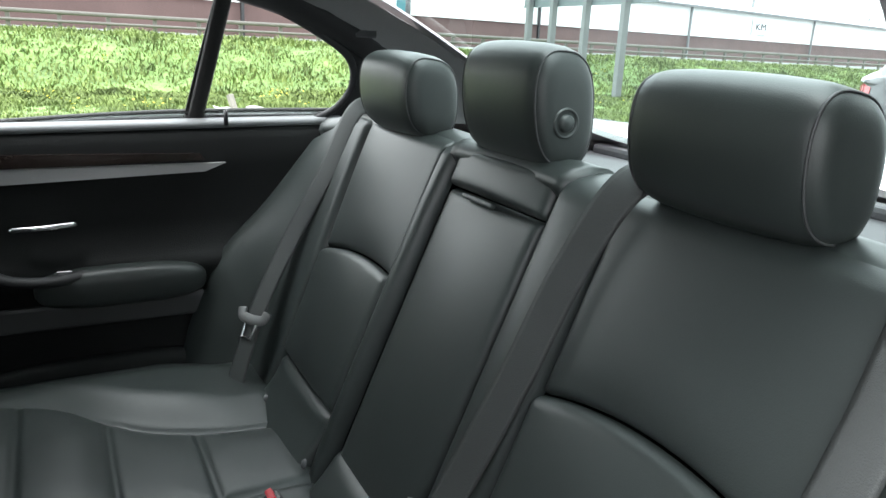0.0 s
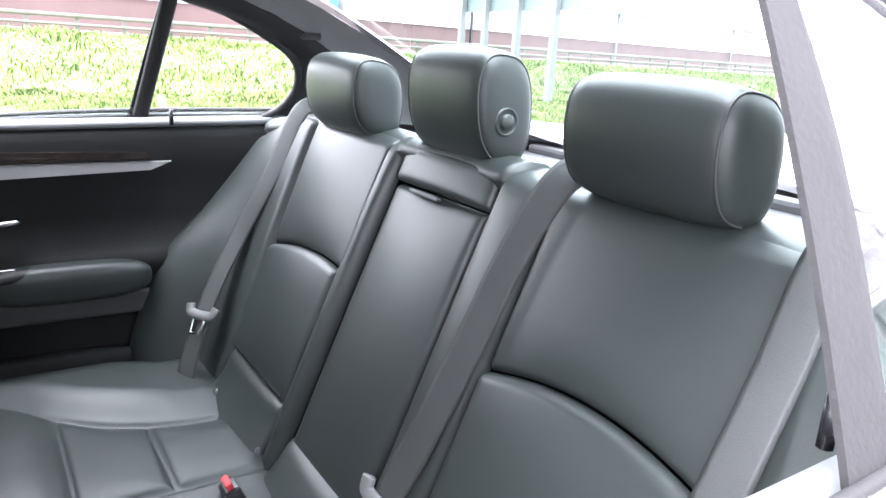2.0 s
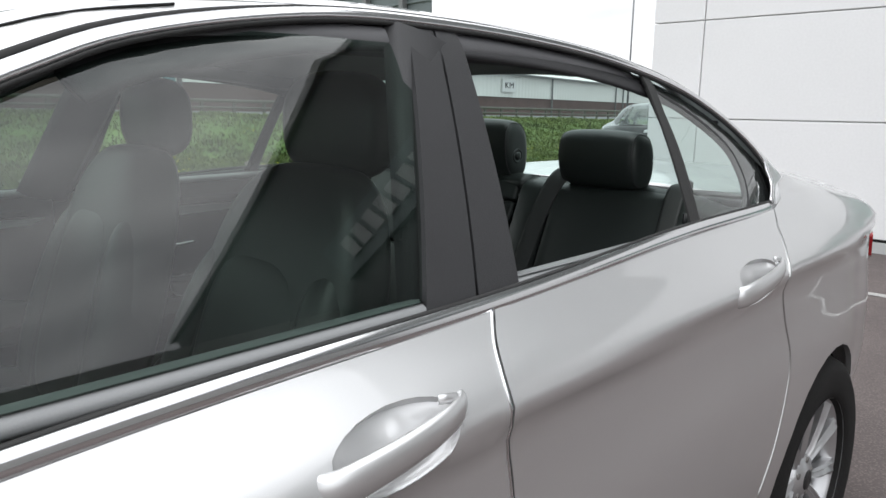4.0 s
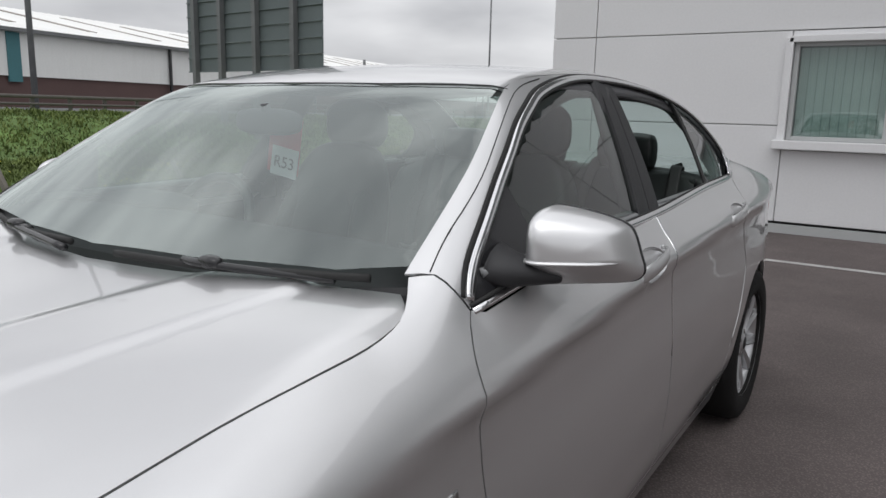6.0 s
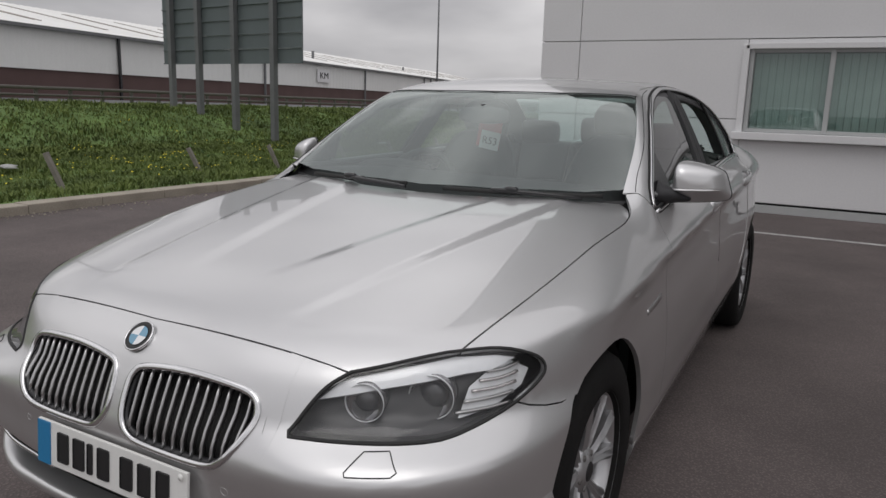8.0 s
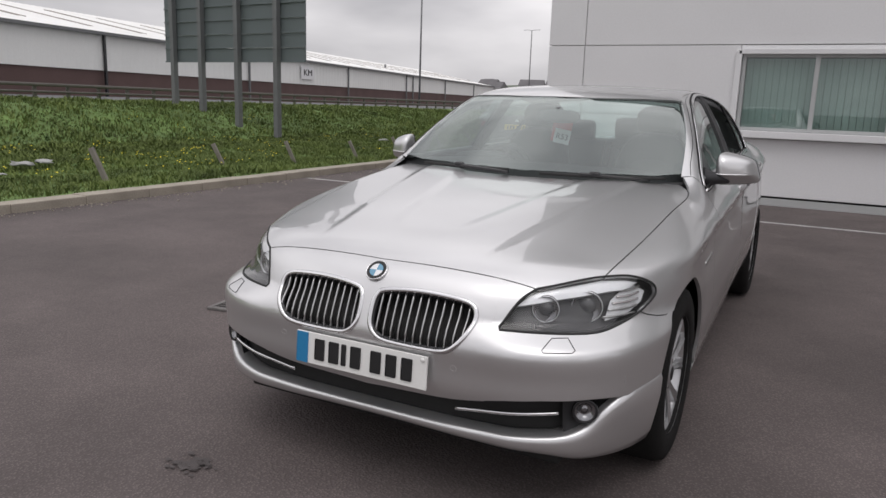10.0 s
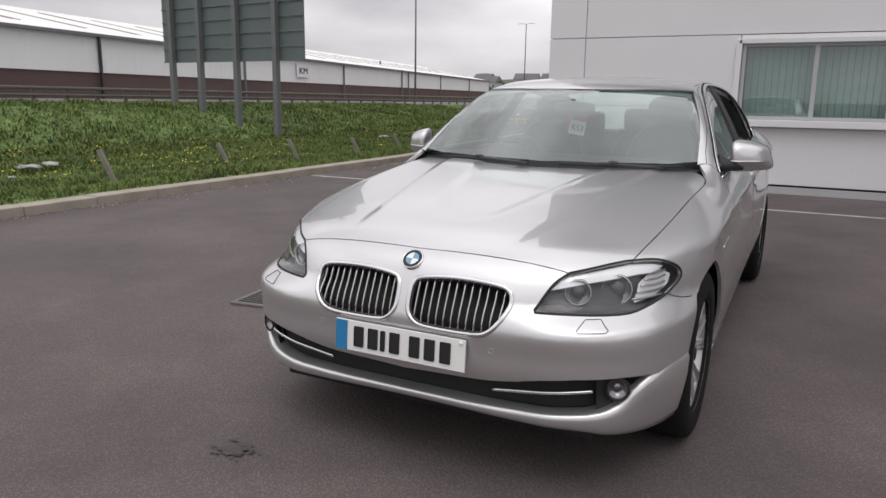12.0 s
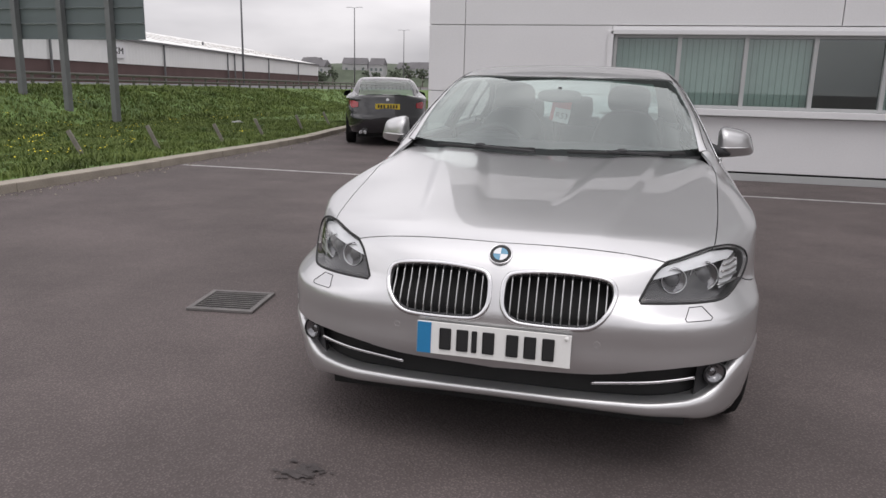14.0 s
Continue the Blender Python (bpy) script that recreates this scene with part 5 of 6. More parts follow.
    part("mirror_rim", sweep("mirror_rim", rim * (s, 1, 1), gloss_black, .0018, .006, 8, True, up=(0, 1, 0)), None, mir)
    inner = rim * (.97, 1, .97) + (0, .002, 0)
    part("mirror_glass", mesh_of("mirror_glass", inner * (s, 1, 1), [tuple(range(k)) if s < 0 else tuple(range(k))[::-1]], mirror_face, False), None, mir)
    foot = curve([(-.142, -.112, -.036), (-.120, -.106, -.038), (-.09, -.090, -.042), (-.06, -.070, -.048), (-.035, -.052, -.054)], 5) * (s, 1, 1)
    part("mirror_foot", sweep("mirror_foot", foot, dark_trim, .040, .021, 14, taper=np.interp(np.linspace(0, 1, len(foot)), (0, .25, .6, 1), (2.3, 1.8, 1.15, .45))), None, mir)

ws = skin_panel("windscreen", both_ways([(0, 1.352, 1.03), (.30, 1.382, 1.03), (.60, 1.455, 1.03), (.748, 1.525, 1.045), (.714, 1.775, 1.184), (.620, 2.085, 1.368), (.30, 1.99, 1.379), (0, 1.967, 1.384)]), (0, .5, -.85), offset(cabin, .004), car_glass, car, "curved laminated windscreen", gap=.04, lip=0)
rw = skin_panel("rear_window", both_ways([(0, 3.435, 1.4), (.3, 3.415, 1.39), (.535, 3.375, 1.37), (.57, 3.6, 1.29), (.605, 3.85, 1.18), (.63, 4.10, 1.06), (.3, 4.19, 1.04), (0, 4.22, 1.03)]), (0, -.5, -.85), offset(cabin, .002), rear_glass, car, "heated rear window", gap=.04, lip=0)
rw.visible_shadow = False
ws.visible_shadow = False
cow_a = bonnet_back[::2] - (0, .004, .012)
cow_b = seat_on(cabin, curve([(.737, 1.497, 1.02), (.5, 1.40, 1.0), (.25, 1.34, .99), (0, 1.322, .985)], 2)) + (0, .03, -.02)
cow_a = seat_on(offset(body, .014), cow_a)
cow_b[:, 2] -= .004
for f in (1, -1):
    kk = len(cow_a)
    part("scuttle_panel", mesh_of("scuttle_panel", np.concatenate([cow_a, cow_b]) * (f, 1, 1), [(i, i + 1, kk + i + 1, kk + i) for i in range(kk - 1)], dark_trim), None, car)
head = seat_on(cabin, curve([(-.598, 2.062, 1.364), (-.30, 1.975, 1.379), (0, 1.95, 1.384), (.30, 1.975, 1.379), (.598, 2.062, 1.364)], 6))
part("header_seal", sweep("header_seal", head, rubber, .0014, .0015, 8, ups=slope(cabin, head)), None, car)
for x0, y0, x1, y1, x2, y2 in ((.66, 1.478, .36, 1.378, .10, 1.345), (-.06, 1.343, -.34, 1.373, -.58, 1.445)):
    w = part("wiper", sweep("wiper", curve([(x0, y0, 1.020), (x1, y1, 1.016), (x2, y2, 1.014)], 6), rubber, .007, .008, 8), None, car, "black wiper blade on the windscreen base")
    part("wiper_arm", sweep("wiper_arm", curve([(x0 * .9, y0 - .02, 1.010), (x1 * 1.02, y1 - .008, 1.022), (x1 * .8, y1 - .008, 1.022)], 5), gloss_black, .010, .008, 8), None, w)
    part("blade_joint", pillow("blade_joint", (.055, .034, .026), gloss_black), None, w).location = (x1, y1 - .004, 1.026)

# wheels
def wheel(y, x, s):
    w = new("wheel")
    w.parent = car
    w.matrix_basis = pose(s * x, y, .338, 12 * y, 0, 0 if s > 0 else 180)
    part("tyre", lathe("tyre", [(.222, -.105), (.25, -.112), (.30, -.113), (.325, -.100), (.337, -.07), (.339, 0), (.337, .07), (.325, .098), (.30, .111), (.25, .110), (.228, .104), (.222, .09), (.222, -.105)], tyre_mat, 64), None, w, "black road tyre")
    rim = part("rim", lathe("rim", [(.226, .102), (.229, .095), (.222, .086), (.208, .080), (.203, .04), (.20, -.09)], alloy, 64), None, w, "silver alloy rim with paired spokes")
    for i in range(10):
        side = -1 if i % 2 else 1
        aa, ab = radians((i // 2) * 72 + 13 * side), radians((i // 2) * 72 + 17 * side)
        along = []
        for r, a, d, half in ((.045, aa, .066, .013), (.09, aa, .075, .0145), (.15, (aa + ab) / 2, .083, .0175), (.19, ab, .087, .021), (.213, ab, .088, .024)):
            c, n = math.cos(a), math.sin(a)
            for k, drop in ((-1, .004), (-.45, -.003), (.1, .006), (.55, -.001), (1, .005)):
                along.append((d - drop, r * c - n * k * half, r * n + c * k * half))
            along += [(d - .03, r * c - n * half * .8, r * n + c * half * .8), (d - .03, r * c + n * half * .8, r * n - c * half * .8)]
        faces = [(q * 7 + v, q * 7 + (v + 1) % 7, (q + 1) * 7 + (v + 1) % 7, (q + 1) * 7 + v) for q in range(4) for v in range(7)]
        part("spoke", mesh_of("spoke", along, faces, alloy, False), None, rim)
    part("hub", lathe("hub", [(0, .084), (.03, .083), (.034, .078), (.06, .074), (.07, .055), (.07, .0)], alloy, 32), None, rim)
    part("hub_cap", lathe("hub_cap", [(0, .087), (.026, .086), (.028, .083)], ink, 24), None, rim)
    for i in range(5):
        a = radians(i * 72 + 36)
        part("wheel_bolt", lathe("wheel_bolt", [(0, .078), (.009, .078), (.010, .066)], iron, 8), None, rim).location = (0, .052 * math.cos(a), .052 * math.sin(a))
    part("brake_disc", lathe("brake_disc", [(0, .0), (.15, .0), (.155, -.01), (.155, -.025), (0, -.025)], steel, 40), None, w)
    return w


for y, x in ((.832, .790), (3.80, .790)):
    for s in (1, -1):
        wheel(y, x, s)
        liner = [(s * q[0], q[1], q[2]) for q in arc(y, .365, -15, 195, 16, .865 if y < 2 else .835)]
        inner = [(s * .55, q[1], q[2]) for q in liner]
        k = len(liner)
        part("wheel_arch_liner", mesh_of("wheel_arch_liner", liner + inner, [(i, i + 1, k + i + 1, k + i) for i in range(k - 1)] + [tuple(range(k, 2 * k))], shut), None, car)
part("underbody", box(1.3, 4.3, .12, pose(0, 2.45, .24), .02), shut, car)
part("floor_pan", box(1.48, 2.1, .05, pose(0, 2.32, .185), .01), shut, car)
part("front_undertray", box(1.30, .95, .04, pose(0, .66, .205), .01), shut, car)
part("rear_undertray", box(1.45, .5, .04, pose(0, 4.45, .28), .01), shut, car)
part("engine_bay", box(1.0, .95, .4, pose(0, .95, .45), .03), shut, car)
part("bulkhead", box(1.5, .05, .6, pose(0, 1.50, .66), .01), dark_trim, car)
part("boot_box", box(1.1, .7, .55, pose(0, 4.3, .62), .03), shut, car)

# ---- the cabin inside ----
back_y = lambda z: 3.445 + .42 * (z - 1.028)


def quilt(name, xl, xr, zl, zh, off, mat, parent, r=.022, n=(26, 34), flip=False, label="", flat=False):
    """A stuffed leather pad on the seat back (or, flat, on the cushion) with rolled edges. xl, xr: sides by height; zl, zh: ends by x; off: how far it stands back."""
    nu, nv = n
    us = .5 - .5 * np.cos(np.linspace(0, math.pi, nu))
    vs = .5 - .5 * np.cos(np.linspace(0, math.pi, nv))
    verts = []
    for v in vs:
        for u in us:
            z = zl(.5) + (zh(.5) - zl(.5)) * v
            x = xl(z) + (xr(z) - xl(z)) * u
            z = zl(x) + (zh(x) - zl(x)) * v
            w, h = abs(xr(z) - xl(z)), abs(zh(x) - zl(x))
            e = min(u * w, (1 - u) * w), min(v * h, (1 - v) * h)
            fall = 0
            for d in e:
                if d < r:
                    fall += r - math.sqrt(max(r * r - (r - d) ** 2, 0))
            crown = .010 * (1 - (2 * u - 1) ** 2) * (1 - (2 * v - 1) ** 4)
            depth = off(x, z) + fall * 1.3 - crown
            verts.append((x, z, -depth) if flat else (x, back_y(z) + depth, z - .25 * depth))
    faces = [(j * nu + i, j * nu + i + 1, (j + 1) * nu + i + 1, (j + 1) * nu + i) for j in range(nv - 1) for i in range(nu - 1)]
    v = np.array(verts)
    if flip:
        v = v * (-1, 1, 1)
    return part(name, mesh_of(name, v, faces if not flip else [f[::-1] for f in faces], mat), None, parent, label)


K = lambda c: (lambda q: c)
swell = law((.44, .10), (.6, .125), (.75, .115), (.86, .066), (.97, .028), (1.08, -.004), (1.12, -.012))
bench = part("rear_seat", box(1.40, .05, .62, pose(0, 3.52, .76, -22.8), .02), shut, car, "black leather rear bench seat with centre armrest")
for f, peak, at in ((False, .886, .43), (True, .868, .27)):
    ends = (K(.252), lambda z: .590 + .012 * step(.6, 1.0, z)) if not f else (K(.186), lambda z: .476 + .036 * step(.55, 1.1, z))
    arch = lambda x, peak=peak, at=at, c=(.62 if f else .85): peak - c * (abs(x) - at) ** 2
    edge_in, edge_out = ends
    quilt("back_insert", edge_in, edge_out, lambda x: arch(x) + .001, lambda x: 1.118 - .25 * (abs(x) - .41) ** 2, lambda x, z: .002 + .05 * step(1.07, 1.12, z) ** 2, leather, bench, .011, (40, 48), f)
    quilt("lumbar_pad", edge_in, edge_out, K(.628), arch, lambda x, z: -.008, leather, bench, .012, (40, 44), f)
    quilt("back_lower_pad", edge_in, edge_out, K(.47), K(.626), lambda x, z: -.004 - .03 * step(.60, .48, z), leather, bench, .014, (26, 18), f)
    quilt("belt_side_strip", K(.140), lambda z, q=edge_in: q(z) - .002, K(.47), lambda x: 1.112, lambda x, z: -.004 + .04 * step(1.07, 1.115, z) ** 2, leather, bench, .014, (20, 40), f)
    quilt("side_bolster", lambda z, q=edge_out: q(z) + .002, K(.764), K(.44), lambda x: 1.095 - .06 * step(.66, .75, x), lambda x, z: -float(swell(z)) * step(.60, .77, x) - .004, leather, bench, .022, (36, 40), f)
    # shoulder roll behind the pads
    sh = curve([(.14, 3.525, 1.072), (.35, 3.53, 1.076), (.57, 3.52, 1.072), (.74, 3.48, 1.045)], 6) * ((-1 if f else 1), 1, 1)
    part("shoulder_roll", sweep("shoulder_roll", sh, leather, .05, .028, 12), None, bench)
quilt("armrest", K(-.126), K(.126), K(.585), K(1.033), lambda x, z: .004, leather, bench, .010, (24, 34), label="folded centre armrest")
quilt("armrest_top_pad", K(-.132), K(.132), K(1.036), K(1.098), lambda x, z: .0, leather, bench, .010, (24, 20))
quilt("centre_lower_pad", K(-.136), K(.136), K(.45), K(.60), lambda x, z: -.03 * step(.60, .48, z), leather, bench, .016, (20, 16))
part("armrest_latch", box(.085, .010, .008, pose(-.02, 3.442, 1.031, -20), .003), leather, bench)
part("shoulder_roll", sweep("shoulder_roll", curve([(-.15, 3.51, 1.082), (0, 3.515, 1.085), (.15, 3.51, 1.082)], 6), leather, .05, .026, 12), None, bench)

# cushion: raised bolsters, cross seams pressed in
bolster_x = law((2.6, .60), (2.75, .585), (2.83, .545), (2.93, .462), (3.01, .405), (3.144, .352), (3.27, .34))
xs, ys = np.linspace(-.735, .735, 240), np.linspace(2.66, 3.27, 130)
verts = []
for y in ys:
    for x in xs:
        a = abs(x)
        edge = float(bolster_x(y))
        z = .546 + .030 * step(edge, edge + .11, a) * (1 - 1.5 * step(.58, .735, a)) - .05 * step(.71, .74, a) - .012 * step(.16, .10, a) - .016 * step(3.04, 3.20, y) * step(edge, edge + .1, a)
        z += .016 * step(3.02, 2.80, y) * (a < edge) - .10 * step(2.72, 2.655, y) - .012 * step(3.2, 3.27, y)
        z += .006 * step(2.80, 2.88, y) * (1 - step(2.88, 2.94, y)) * (.15 < a < edge)
        seam = min(abs(a - edge), abs(a - .15), min(abs(y - 2.933), abs(y - 3.079), abs(y - 2.79)) if .15 < a < edge else 9)
        z -= .007 * math.exp(-(seam / .0065) ** 2)
        z += .003 * noise.noise((x * 9, y * 9, 2)) - .004 * math.exp(-(seam / .03) ** 2)
        verts.append((x, y, z))
k = len(xs)
part("seat_cushion", mesh_of("seat_cushion", verts, [(j * k + i, j * k + i + 1, (j + 1) * k + i + 1, (j + 1) * k + i) for j in range(len(ys) - 1) for i in range(k - 1)], leather), None, bench)
part("cushion_base", box(1.44, .56, .30, pose(0, 2.98, .36), .03), dark_trim, bench)


def head_restraint(x, y, z, w, h, d, lean, button=False):
    """A padded head restraint with domed ends, piping and posts."""
    n = 40
    prof = []
    for i in range(n):
        a = 2 * math.pi * i / n
        c, s = math.cos(a), math.sin(a)
        py = d / 2 * math.copysign(abs(c) ** .72, c)
        pz = h / 2 * math.copysign(abs(s) ** .74, s)
        py += -.012 * (pz / h) * 2 + (.012 if c < 0 else -.004) * (pz < 0) * (abs(pz) / h)
        prof.append((py, pz))
    st = [(-.5, .42), (-.497, .58), (-.488, .71), (-.472, .81), (-.448, .88), (-.41, .935), (-.35, .972), (-.2, 1.0), (0, 1.01), (.2, 1.0), (.35, .972), (.41, .935), (.448, .88), (.472, .81), (.488, .71), (.497, .58), (.5, .42)]
    verts = [(u * w, py * q, pz * q) for u, q in st for py, pz in prof]
    faces = [(j * n + i, j * n + (i + 1) % n, (j + 1) * n + (i + 1) % n, (j + 1) * n + i) for j in range(len(st) - 1) for i in range(n)]
    faces += [tuple(range(n))[::-1], tuple((len(st) - 1) * n + i for i in range(n))]
    ob = part("head_restraint", mesh_of("head_restraint", verts, faces, leather), None, bench, "padded black leather head restraint with piping")
    ob.matrix_basis = pose(x, y, z, lean, 0, 0)
    for s in (-1, 1):
        ring = [(s * w * .450, py * .885, pz * .885) for py, pz in prof]
        part("piping", sweep("piping", ring, leather_piping, .0015, .0015, 6, True, up=(1, 0, 0)), None, bench).matrix_basis = pose(x, y, z, lean, 0, 0)
        part("restraint_post", sweep("restraint_post", [(x + s * .06, y + .01, z - h / 2 + .03), (x + s * .06, y - .0, z - h / 2 - .07)], chrome, .006), None, bench)
        part("post_collar", pillow("post_collar", (.04, .035, .014), gloss_black), None, bench).location = (x + s * .06, y + .005, z - h / 2 - .012)
    if button:
        b = part("fold_button", lathe("fold_button", [(0, .011), (.009, .0105), (.0115, .008), (.0125, .001), (.0155, .001), (.0175, .007), (.020, .0065), (.022, 0)], leather, 32), None, bench, "round fold button")
        b.matrix_basis = pose(x + w / 2 - .004, y - .004, z - .016, lean, 0, 0)


head_restraint(.392, 3.492, 1.165, .238, .148, .118, -8)
head_restraint(-.390, 3.492, 1.156, .240, .152, .118, -8)
head_restraint(-.008, 3.502, 1.174, .214, .172, .110, -4, True)

# belts
def belt(pts, facing, tongue_at=None):
    p = curve(pts, 8)
    ob = part("seat_belt", sweep("seat_belt", p, webbing, .024, .0014, 8, up=facing), None, bench, "grey seat belt webbing")
    if tongue_at is not None:
        k = int(tongue_at * (len(p) - 1))
        t = (p[k + 1] - p[k - 1]) / np.linalg.norm(p[k + 1] - p[k - 1])
        n = np.array(facing, float)
        n -= t * (n @ t)
        n /= np.linalg.norm(n)
        w = np.cross(t, n)
        c = p[k] + n * .006
        bar = curve([c - w * .036 - t * .014, c - w * .030 + t * .002, c - w * .012 + t * .006, c + w * .012 + t * .006, c + w * .030 + t * .002, c + w * .036 - t * .014], 5)
        tg = part("belt_tongue", sweep("belt_tongue", bar, tongue_grey, .011, .007, 10, ups=np.tile(n, (len(bar), 1))), None, ob, "grey belt tongue with a steel loop")
        loop = [c - w * .016 + t * .014, c - w * .012 + t * .046, c + w * .012 + t * .046, c + w * .016 + t * .014]
        part("tongue_plate", sweep("tongue_plate", loop, chrome, .005, .0022, 6, True, ups=np.tile(n, (4, 1))), None, bench)
    return ob


belt([(.61, 3.55, 1.095), (.607, 3.478, 1.108), (.612, 3.412, .99), (.618, 3.325, .85), (.612, 3.245, .70), (.59, 3.205, .585)], (0, -1, .5))
belt([(-.60, 3.55, 1.095), (-.592, 3.472, 1.108), (-.585, 3.40, .97), (-.592, 3.335, .85), (-.57, 3.268, .74), (-.545, 3.225, .66), (-.522, 3.19, .575), (-.505, 3.165, .49)], (.55, -1, .45), .68)
belt([(.275, 3.56, 1.10), (.272, 3.468, 1.114), (.246, 3.412, 1.01), (.233, 3.355, .875), (.213, 3.293, .73), (.195, 3.24, .62), (.18, 3.19, .53)], (.4, -1, .45), .76)
for x in (-.425, -.172):
    part("isofix_cap", lathe("isofix_cap", [(0, .004), (.007, .0035), (.009, 0)], sill_grey, 16, "z"), None, bench).matrix_basis = pose(x, 3.222, .555, 70)
part("belt_buckle", box(.045, .03, .09, pose(-.095, 3.165, .515, 25), .008), gloss_black, bench)
part("buckle_button", box(.03, .012, .012, pose(-.095, 3.145, .562, 25), .003), red_card, bench, "red release button")

# shelf behind the seat, linings
part("parcel_shelf", mesh_of("parcel_shelf", [(-.72, 3.52, 1.040), (.72, 3.52, 1.040), (.70, 3.9, 1.012), (.62, 4.22, .990), (-.62, 4.22, .990), (-.70, 3.9, 1.012)], [(0, 1, 2, 3, 4, 5)], dark_trim, False), None, car, "dark parcel shelf")
part("shelf_speaker_bar", box(1.2, .05, .03, pose(0, 4.15, 1.004), .01), dark_trim, car)
skin_panel("headlining", both_ways([(0, 1.99, 1.38), (.55, 2.10, 1.36), (.60, 2.4, 1.4), (.60, 2.8, 1.41), (.59, 3.15, 1.39), (.53, 3.36, 1.36), (0, 3.40, 1.38)]), TOP, offset(cabin, .028), headlining, car, "light grey headlining", gap=.05, lip=0, settle=False)
for f in (False, True):
    skin_panel("pillar_lining", [(.80, 3.60, 1.07), (.765, 3.665, 1.115), (.735, 3.66, 1.165), (.70, 3.56, 1.245), (.66, 3.37, 1.325), (.64, 3.2, 1.37), (.55, 3.2, 1.40), (.53, 3.40, 1.36), (.565, 3.6, 1.29), (.60, 3.85, 1.18), (.625, 4.09, 1.055), (.72, 4.0, 1.07)], (-.8, 0, -.6), offset(cabin, .024), headlining, car, gap=.04, lip=0, flip=f)
    s = -1 if f else 1
    q = seat_on(offset(cabin, .026), (dlo_top - outward * .012)[2:44]) * (s, 1, 1)
    part("inner_window_seal", sweep("inner_window_seal", q, dark_trim, .028, .008, 8, ups=slope(cabin, q)), None, car)
    lip_line = curve([(.645, 3.235, 1.332), (.657, 3.285, 1.317), (.686, 3.400, 1.271), (.716, 3.495, 1.215), (.748, 3.517, 1.153), (.776, 3.490, 1.098), (.793, 3.44, 1.068)], 5)
    skin_panel("quarter_trim", np.concatenate([lip_line, [(.80, 3.60, 1.066), (.765, 3.668, 1.115), (.735, 3.665, 1.165), (.70, 3.565, 1.245), (.66, 3.375, 1.325), (.645, 3.25, 1.352)]]), (-.8, 0, -.6), offset(cabin, .018), dark_trim, car, "black window corner trim", gap=.03, lip=0, flip=f)
    q = seat_on(offset(cabin, .021), lip_line) * (s, 1, 1)
    part("quarter_trim_edge", sweep("quarter_trim_edge", q, dark_trim, .009, .008, 8, ups=slope(cabin, q)), None, car)
    inner_div = seat_on(offset(cabin, .010), [(.81, 3.173, 1.062), (.73, 3.201, 1.22), (.645, 3.222, 1.370)]) * (s, 1, 1) + (0, .012 * (s > 0), 0)
    part("divider_inner", sweep("divider_inner", curve(inner_div, 6), rubber, .017, .006, 8, ups=np.tile((s, 0, .4), (13, 1))), None, car)
    tag_at = pose(s * .655, 3.515, 1.262, 0, s * 38, -20)
    part("airbag_tag", box(.003, .045, .018, tag_at, .004), sill_grey, car)
    # roof-edge lining over the doors and front pillar
    q = seat_on(offset(cabin, .03), curve([(.69, 1.83, 1.19), (.66, 1.95, 1.27), (.60, 2.2, 1.385), (.60, 2.6, 1.40), (.60, 2.9, 1.395), (.615, 3.2, 1.37)], 5)) * (s, 1, 1)
    part("cant_rail_lining", sweep("cant_rail_lining", q, sill_grey, .03, .02, 8, ups=slope(cabin, q)), None, car)
    pl = [(s * .78, 2.5, 1.03), (s * .60, 2.63, 1.39)]
    part("pillar_lining", sweep("pillar_lining", pl, dark_trim, .07, .02, 8, up=(s, 0, .5)), None, car)

